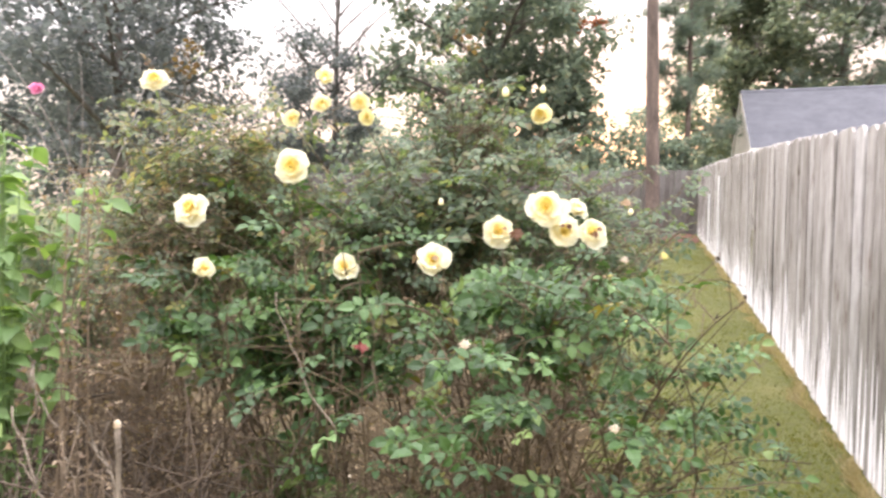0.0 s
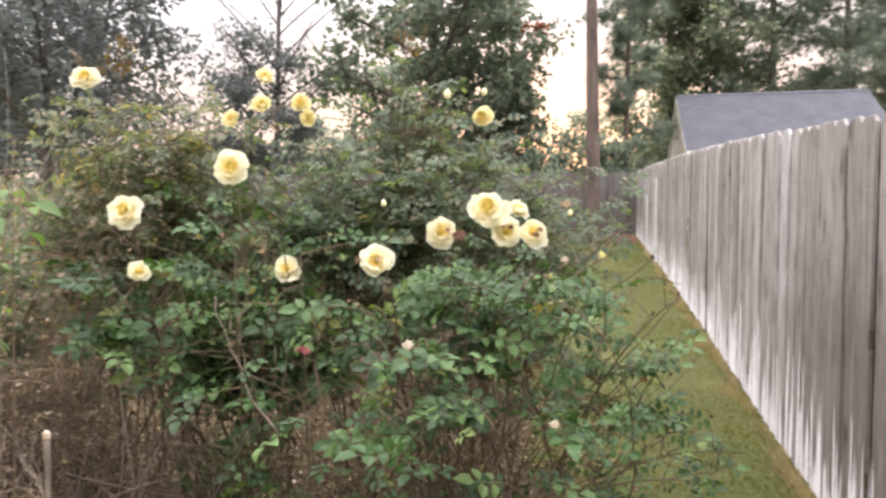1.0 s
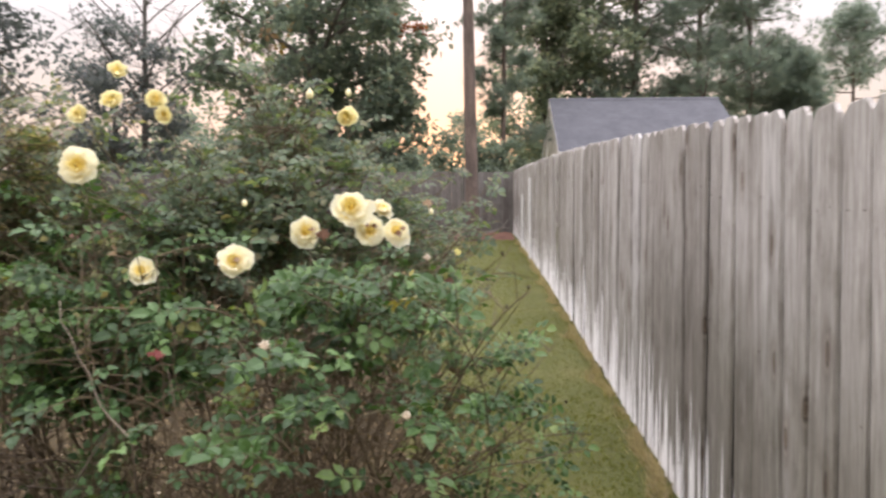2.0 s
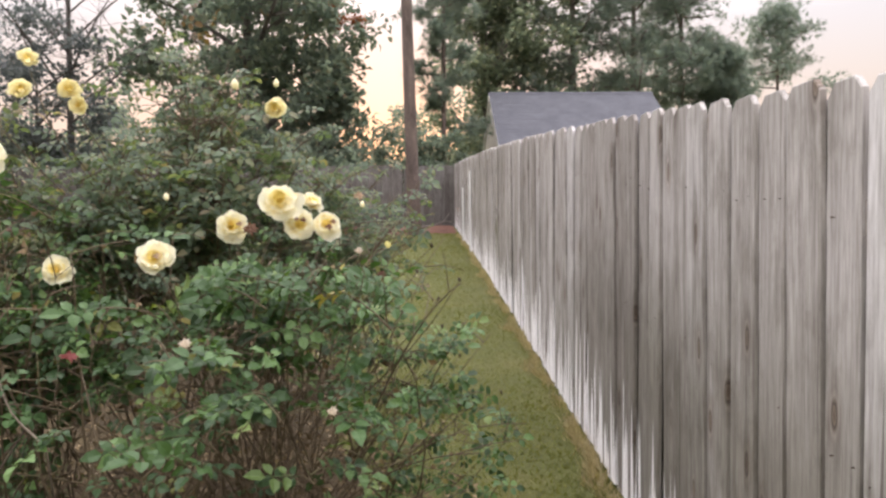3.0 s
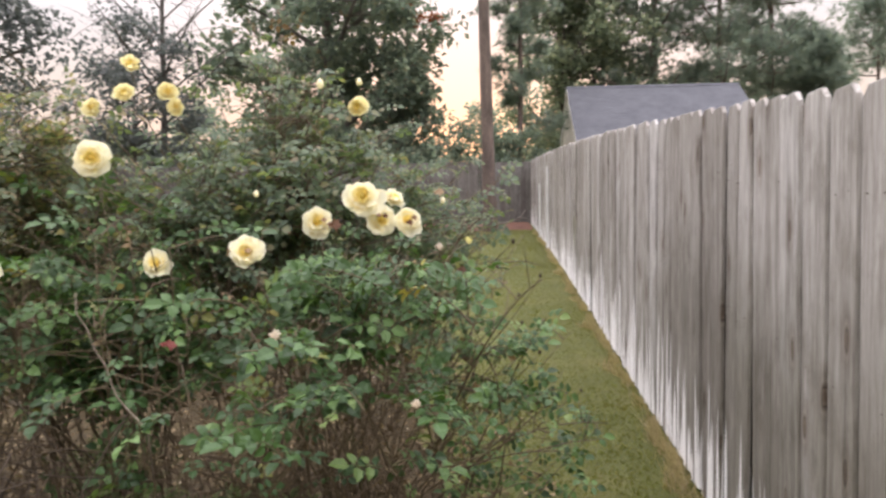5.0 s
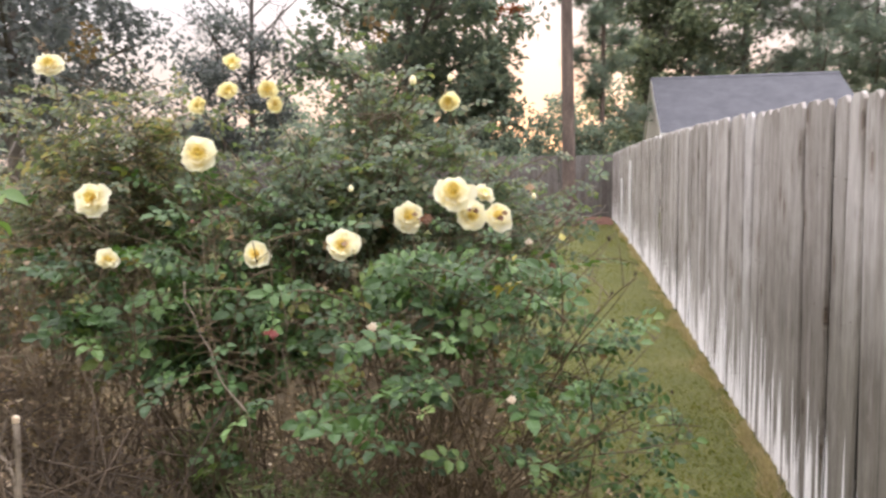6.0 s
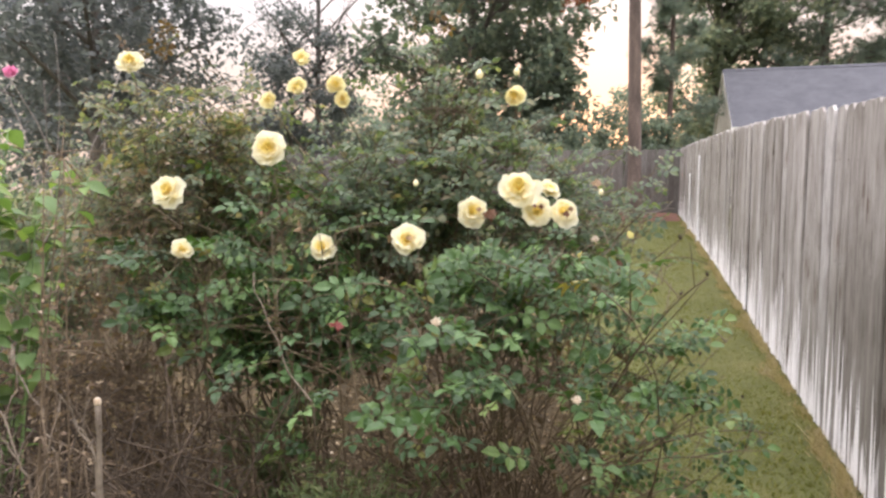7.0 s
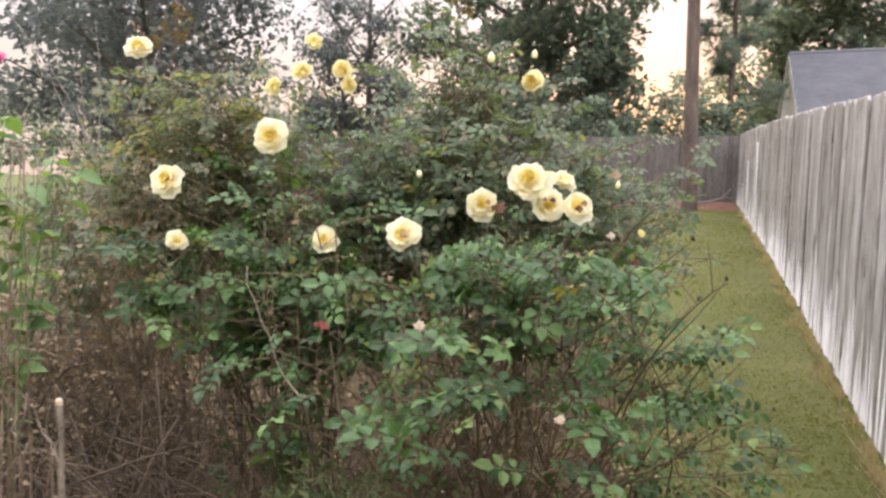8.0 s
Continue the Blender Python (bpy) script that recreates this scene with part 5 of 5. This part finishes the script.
for place, turn, size in (((-0.04, 1.85, 1.672), (60, 10, 20), 0.028), ((-0.19, 2.05, 1.60), (70, 0, -30), 0.026), ((-0.13, 2.0, 1.47), (60, 0, 40), 0.030)):
    ob = part("leaf", yellow_mesh, None, "yellowed leaf")
    ob.matrix_basis = pose(*place, *turn) @ Matrix.Scale(size, 4)
    seat(ob, front)


def shoots(parent, centres, mat, seed):
    """Tufts of new reddish leaves at cane tips."""
    rg = np.random.default_rng(seed)
    c = np.repeat(np.array(centres), 7, axis=0)
    d = rg.normal(0, 0.05, c.shape)
    fr = frames_from(rg.normal(0, 1, c.shape) + np.array([0, 0, 0.4]), rg.normal(0, 0.6, c.shape) + np.array([0, -0.6, 0.8]))
    v, f = scatter(LEAF_ARR[0][0], LEAF_ARR[0][1], c + d, fr, rg.uniform(0.05, 0.09, len(c)))
    tagged(wpart("new_shoot", big_mesh("new_shoot", v, f, mat), parent, "reddish new leaves at the cane tips"), kind="stuff")


shoots(far_left_bush, [(-1.9, 2.35, 2.47), (-2.05, 2.4, 2.38)], leaf_red, 71)
shoots(tall_bush, [(-0.84, 2.68, 2.53)], leaf_red, 72)


# ---- dry growth and the flowering shrub beside the roses ----
def dry_stand(root, box, count, label, seed, leaves=6, thick=0.004, mat=None, leafmat=None, name="dead_plant", bend=0.12, spread=0.16, mess=None, size=(0.012, 0.036)):
    rg = random.Random(seed)
    x, y = root
    t = thing(name, (x, y, gz(x, y)), label, "dead plant")
    rest = Buf()
    c = {k: [] for k in ("p", "f", "s")}
    for i in range(count):
        s = Vector((x + rg.gauss(0, spread), y + rg.gauss(0, spread), 0))
        s.z = gz(s.x, s.y) - 0.02
        tip = Vector([rg.uniform(*b) for b in box])
        m = s.lerp(tip, 0.5) + Vector((rg.gauss(0, bend), rg.gauss(0, bend), rg.uniform(0, 0.15)))
        pts = bez(s, m, tip, 8)
        if veils(pts):
            continue
        r = thick * rg.uniform(0.6, 1.3)
        radii = [r * (1 - 0.7 * j / 8) for j in range(9)]
        if i < 24:
            b = Buf()
            tube(b, pts, radii, 5)
            wpart("stem", b.mesh("stem", mat or cane_dry), t)
        else:
            tube(rest, pts, radii, 4)
        for k in range(leaves):
            q = pts[rg.randrange(2, 9)]
            d = Vector((rg.gauss(0, 1), rg.gauss(0, 1), rg.gauss(-0.4, 0.7))).normalized()
            if k % 2:
                e = q + d * rg.uniform(0.05, 0.2)
                tube(rest, [q, q.lerp(e, 0.5) + Vector((0, 0, 0.01)), e], [0.0018, 0.0013, 0.0008], 3)
                q = e
            c["p"].append(tuple(q))
            c["f"].append(tuple(d))
            c["s"].append(rg.uniform(*size))
    if mess:
        # broken twigs lying every way through the growth, lowest and thickest near the ground
        for k in range(mess[3]):
            q = Vector((rg.uniform(*mess[0]), rg.uniform(*mess[1]), 0))
            low, high = mess[2]
            q.z = low + (high - low) * rg.random() ** 1.3
            d = Vector((rg.gauss(0, 1), rg.gauss(0, 0.7), rg.gauss(0, 0.75))).normalized() * rg.uniform(0.08, 0.30)
            bow = Vector((rg.gauss(0, 0.05), rg.gauss(0, 0.05), rg.gauss(0.02, 0.05)))
            r = rg.uniform(0.0012, 0.0030)
            tube(rest, bez(q - d, q + bow, q + d, 4), [r, r, r * 0.9, r * 0.7, r * 0.4], 4)
    if rest.n:
        tagged(wpart("twig", rest.mesh("twig", mat or cane_dry), t), kind="stuff")
    if c["p"]:
        nr = np.random.default_rng(seed)
        fr = frames_from(np.array(c["f"]), nr.normal(0, 1, (len(c["f"]), 3)))
        v, f = scatter(QUAD_LEAF[0] * np.array([1, 1, 2.2]), QUAD_LEAF[1], np.array(c["p"]), fr, np.array(c["s"]))
        tagged(wpart("dry_leaves", big_mesh("dry_leaves", v, f, leafmat or leaf_dry), t), kind="stuff")
    return t


dry_stand((-1.24, 1.14), ((-1.31, -1.16), (1.06, 1.22), (0.95, 1.96)), 20, "tall dead brown stalks with shrivelled leaves", 301, leaves=16, spread=0.05, bend=0.03, thick=0.003, leafmat=leaf_husk, size=(0.007, 0.018))
dry_stand((-1.85, 1.35), ((-2.3, -1.48), (1.0, 1.7), (0.7, 1.35)), 60, "tangle of dead brown stems beside the roses", 302, leaves=5, mat=cane_dark, bend=0.3, spread=0.22, mess=((-2.2, -1.05), (1.0, 1.75), (0.35, 1.10), 1300))
dry_stand((-2.9, 2.3), ((-3.5, -2.4), (1.8, 2.9), (0.8, 1.7)), 60, "tangle of dead brown stems beside the roses", 303, leaves=6, mat=cane_dark, bend=0.3, spread=0.3, mess=((-3.4, -2.1), (1.9, 2.7), (0.45, 0.95), 450))
dry_stand((-2.15, 2.35), ((-2.65, -1.55), (1.9, 2.7), (0.9, 1.5)), 60, "fine dry tan stems standing over the bare soil", 308, leaves=8, thick=0.0026, bend=0.2, spread=0.32, mess=((-2.6, -1.65), (2.0, 2.8), (0.45, 1.0), 260))
dry_stand((-2.2, 1.95), ((-2.6, -1.85), (1.75, 2.15), (0.95, 1.5)), 46, "pale dry weeds with withered tan leaves", 310, leaves=20, thick=0.0024, bend=0.16, spread=0.26, leafmat=leaf_husk, size=(0.014, 0.038))
dry_stand((-1.95, 2.15), ((-2.25, -1.62), (1.9, 2.3), (1.3, 1.98)), 40, "tall dry rose stems with shrivelled tan leaves", 309, leaves=16, thick=0.0026, bend=0.12, spread=0.2, leafmat=leaf_husk, size=(0.012, 0.034))
dry_stand((-0.55, 2.5), ((-1.0, -0.05), (2.1, 2.9), (0.8, 1.35)), 40, "dead brown rose stems under the bushes", 304, leaves=10, thick=0.0036, bend=0.3, spread=0.40, mess=((-1.3, -0.12), (1.9, 2.8), (0.38, 0.95), 460))
dry_stand((-0.6, 2.35), ((-1.0, 0.0), (1.8, 2.5), (1.25, 1.78)), 34, "dead brown twigs standing among the rose canes", 306, leaves=7, thick=0.0028, bend=0.2, spread=0.3)
dry_stand((-1.15, 2.5), ((-1.5, -0.8), (1.9, 2.6), (1.2, 1.75)), 20, "dead brown twigs standing among the rose canes", 307, leaves=7, thick=0.0028, bend=0.2, spread=0.25)
dry_stand((-4.3, 3.4), ((-5.2, -3.4), (3.0, 4.2), (2.0, 3.2)), 15, "leafless grey shrub with thin bare stems", 305, leaves=0, thick=0.008, bend=0.4, mat=twig_grey, name="bare_shrub")


def cut_stem(pts, r, label):
    """A knobbly upright stem with a pale cut end."""
    p = [Vector(q) for q in pts]
    fine = []
    for u, v in zip(p[:-1], p[1:]):
        fine += [u.lerp(v, w / 6) + Vector((_rw.gauss(0, 0.0012), _rw.gauss(0, 0.0012), 0)) for w in range(6)]
    fine.append(p[-1])
    b = Buf()
    tube(b, fine, [r * (1.35 if j % 5 == 4 else _rw.uniform(0.88, 1.08)) for j in range(len(fine))], 8)
    for j in range(8, len(fine) - 1, 3):
        a = _rw.uniform(0, 6.28)
        e = fine[j] + Vector((math.cos(a) * 0.018, math.sin(a) * 0.018, 0.010))
        tube(b, [fine[j], e], [r * 0.5, r * 0.35], 5)
    stem = new("cut_stem", b.mesh("cut_stem", stem_pale))
    tagged(stem, label, "stem")
    cap = Buf()
    top = fine[-1]
    tube(cap, [top - Vector((0, 0, 0.004)), top + Vector((0, 0, 0.007)), top + Vector((0.001, 0, 0.010))], [r * 1.25, r * 1.3, r * 0.9], 8)
    part("cut_end", cap.mesh("cut_end", petal_white), stem, "pale cut end")


cut_stem([(-1.10, 1.16, gz(-1.1, 1.16) - 0.02), (-1.105, 1.15, 0.6), (-1.12, 1.13, 1.0), (-1.115, 1.117, 1.315)], 0.0058, "upright cut grey stem in the dead growth")


def stalk(line, r, label):
    """A bent dead stalk that stands on the ground."""
    p = [Vector(q) for q in line]
    foot = Vector((p[0].x + 0.02, p[0].y + 0.05, gz(p[0].x, p[0].y + 0.05) - 0.02))
    fine = [foot]
    for a, b in zip([foot] + p[:-1], p):
        fine += [a.lerp(b, w) + Vector((_rw.gauss(0, 0.006), 0, _rw.gauss(0, 0.004))) for w in (0.25, 0.5, 0.75)] + [b]
    b = Buf()
    tube(b, fine, [r * (1 - 0.6 * j / len(fine)) for j in range(len(fine))], 6)
    for j in range(5, len(fine) - 1, 2):
        e = fine[j] + Vector((_rw.gauss(0, 0.05), _rw.gauss(0, 0.04), _rw.uniform(0.0, 0.08)))
        tube(b, [fine[j], fine[j].lerp(e, 0.5) + Vector((0, 0, 0.01)), e], [r * 0.45, r * 0.35, r * 0.2], 4)
    tagged(new("dead_stalk", b.mesh("dead_stalk", stem_pale)), label, "stalk", "bent dead stalks")


def dead_shrub(lines, label):
    """A small leafless shrub: forked pale twigs that meet near the ground."""
    first = Vector(lines[0][0])
    root = Vector((first.x, first.y + 0.01, gz(first.x, first.y)))
    t = thing("dead_shrub", root, label, "dead plant")
    for k, line in enumerate(lines):
        p = [Vector(q) for q in line]
        if k in (0, 2, 5, 6):
            p = [root + Vector((_rw.gauss(0, 0.02), _rw.gauss(0, 0.02), -0.02)), root.lerp(p[0], 0.6)] + p
        fine = [p[0]]
        for u, v in zip(p[:-1], p[1:]):
            fine += [u.lerp(v, 0.5) + Vector((_rw.gauss(0, 0.004), _rw.gauss(0, 0.004), _rw.gauss(0, 0.003))), v]
        b = Buf()
        r0 = 0.0034 if k in (0, 2) else 0.0025
        tube(b, fine, [r0 * (1 - 0.5 * j / len(fine)) for j in range(len(fine))], 6)
        for q in fine[3:-1]:
            e = q + Vector((_rw.gauss(0, 0.018), _rw.gauss(0, 0.012), _rw.uniform(0.004, 0.02)))
            tube(b, [q, e], [r0 * 0.5, r0 * 0.25], 4)
        wpart("twig", b.mesh("twig", stem_pale), t)


dead_shrub((((-1.295, 1.120, 1.068), (-1.307, 1.120, 1.128), (-1.337, 1.120, 1.162), (-1.375, 1.120, 1.256), (-1.405, 1.120, 1.327)),
            ((-1.375, 1.120, 1.256), (-1.355, 1.120, 1.302), (-1.336, 1.120, 1.342), (-1.349, 1.120, 1.424)),
            ((-1.307, 1.140, 1.059), (-1.277, 1.140, 1.158), (-1.241, 1.140, 1.277), (-1.238, 1.140, 1.314)),
            ((-1.267, 1.130, 1.125), (-1.239, 1.130, 1.158), (-1.224, 1.130, 1.211)),
            ((-1.349, 1.130, 1.157), (-1.378, 1.130, 1.186), (-1.385, 1.130, 1.196)),
            ((-1.299, 1.160, 1.252), (-1.340, 1.160, 1.293), (-1.389, 1.160, 1.361), (-1.396, 1.160, 1.400)),
            ((-1.384, 1.100, 1.063), (-1.372, 1.100, 1.132), (-1.361, 1.100, 1.192))), "small leafless shrub with forked pale twigs")
stalk(((-1.126, 1.120, 1.195), (-1.147, 1.120, 1.230), (-1.174, 1.120, 1.263), (-1.197, 1.120, 1.302)), 0.0028, "bent bleached dead stalk standing in the tangle")


def stake(x, y, top, label):
    b = Buf()
    z = gz(x, y) - 0.05
    tube(b, [(x, y, z), (x, y, (z + top) / 2), (x - 0.005, y, top - 0.01), (x - 0.005, y, top)], [0.019, 0.019, 0.019, 0.016], 10)
    tagged(new("stake", b.mesh("stake", white_pipe)), label, "stake", "stakes by the fence")


stake(0.962, 15.1, 2.68, "thin white stake standing against the fence")
stake(0.962, 12.8, 2.85, "thin white stake standing against the fence")


def fallen_branch():
    b = Buf()
    z = gz(0.4, 18.6) + 0.1
    tube(b, [(-0.05, 18.5, z), (0.3, 18.55, z + 0.03), (0.6, 18.5, z + 0.12), (0.78, 18.45, z + 0.36)], [0.03, 0.028, 0.022, 0.012], 6)
    tube(b, [(0.5, 18.52, z + 0.09), (0.62, 18.4, z + 0.16), (0.85, 18.4, z + 0.14)], [0.015, 0.012, 0.006], 5)
    tagged(new("fallen_branch", b.mesh("fallen_branch", twig_grey)), "pale fallen branch lying on the pine straw", "branch")


fallen_branch()


def flowering_shrub():
    rg = random.Random(311)
    x, y = -1.85, 1.48
    t = thing("flowering_shrub", (x, y, gz(x, y)), "bright green broad-leaved plant with a pink flower", "plant")
    me = broad_leaf_shape().mesh("leaf", leaf_bright, True)
    for i in range(26):
        tip = Vector((rg.uniform(-2.1, -1.58), rg.uniform(1.25, 1.62), rg.uniform(1.48, 2.02)))
        s = Vector((x + rg.gauss(0, 0.06), y + rg.gauss(0, 0.06), gz(x, y) - 0.02))
        pts = bez(s, s.lerp(tip, 0.5) + Vector((0, 0, 0.2)), tip, 9)
        sb = Buf()
        tube(sb, pts, [0.006 * (1 - 0.7 * j / 9) for j in range(10)], 6)
        wpart("stem", sb.mesh("stem", bud_green), t)
        for k in range(18):
            q = pts[9 - k // 4].lerp(pts[8 - k // 4], rg.random())
            a = k * 2.4 + rg.random()
            along = Vector((math.cos(a), math.sin(a), rg.uniform(-0.5, 0.35))).normalized()
            xx = along.cross(Vector((rg.gauss(0, 0.3), rg.gauss(0, 0.3) - 0.3, 1))).normalized()
            m = Matrix((xx, along, xx.cross(along))).transposed().to_4x4()
            m.translation = q
            ob = new("leaf", me)
            ob.matrix_basis = m @ Matrix.Scale(rg.uniform(0.04, 0.08), 4)
            seat(ob, t)
    return t


shrub = flowering_shrub()
bloom(shrub, (-1.68, 1.415, 2.10), (0.4, -0.8, 0.5), 0.019, 0.9, 320, "pink flower", petal_pink, petal_pink, petal_pink)


def weed(place, height, count, seed, label):
    rg = random.Random(seed)
    x, y = place
    z = gz(x, y)
    t = thing("weed", (x, y, z), label, "weed", "weeds in the bed")
    stems = Buf()
    pl, al, sz = [], [], []
    for i in range(count):
        a = rg.uniform(0, 6.28)
        tip = Vector((x + math.cos(a) * rg.uniform(0.05, 0.3), y + math.sin(a) * rg.uniform(0.05, 0.25), z + height * rg.uniform(0.5, 1.0)))
        pts = bez((x + rg.gauss(0, 0.04), y + rg.gauss(0, 0.04), z), (x, y, z + height * 0.6), tip, 6)
        tube(stems, pts, [0.0025 * (1 - 0.7 * j / 6) for j in range(7)], 4)
        for k in range(22):
            q = pts[rg.randrange(3, 7)]
            pl.append(tuple(q))
            al.append((rg.gauss(0, 1), rg.gauss(0, 1), rg.gauss(0.2, 0.5)))
            sz.append(rg.uniform(0.018, 0.045))
    wpart("stem", stems.mesh("stem", bud_green), t)
    nr = np.random.default_rng(seed)
    fr = frames_from(np.array(al), nr.normal(0, 0.5, (len(al), 3)) + np.array([0, -0.3, 1]))
    v, f = scatter(QUAD_LEAF[0] * np.array([0.4, 1, 1]), QUAD_LEAF[1], np.array(pl), fr, np.array(sz))
    tagged(wpart("foliage", big_mesh("foliage", v, f, leaf_weed), t), kind="stuff")


weed((-1.52, 2.55), 0.50, 80, 331, "bushy bright green weed with fine narrow leaves")
weed((-0.88, 1.77), 0.74, 120, 332, "bushy bright green weed with fine narrow leaves")
weed((-0.74, 1.82), 0.70, 80, 335, "bushy bright green weed with fine narrow leaves")
weed((-2.0, 3.3), 0.22, 20, 333, "low bright green weed with narrow leaves")
weed((-0.95, 2.8), 0.30, 24, 334, "low bright green weed with narrow leaves")

# ---- litter on the soil ----
def litter(name, n, mat, size, label, seed, flat=True):
    rg = np.random.default_rng(seed)
    x, y = rg.uniform(-3.8, 0.5, n), rg.uniform(1.6, 6.5, n)
    k = bed_edge(x, y) > -0.45
    x, y = x[k], y[k]
    p = np.stack([x, y, lawn_dent(x, y) + 0.03 + 0.012 * rg.random(len(x)) + np.clip(bed_edge(x, y) * 0.25, -0.02, 0)], -1)
    fr = frames_from(np.stack([rg.normal(0, 1, len(x)), rg.normal(0, 1, len(x)), rg.normal(0, 0.2, len(x))], -1), np.array([0, 0, 1.0]) + rg.normal(0, 0.3, (len(x), 3)))
    v, f = scatter(QUAD_LEAF[0] * np.array([1.2, 1, 1.5]), QUAD_LEAF[1], p, fr, rg.uniform(0.6, 1.4, len(x)) * size)
    tagged(new(name, big_mesh(name, v, f, mat)), label, "litter", kind="stuff")


litter("dead_leaves", 9500, leaf_dry, 0.032, "dead brown leaves scattered over the soil", 401)
litter("fallen_petals", 420, petal_white, 0.022, "fallen cream rose petals on the soil", 402)
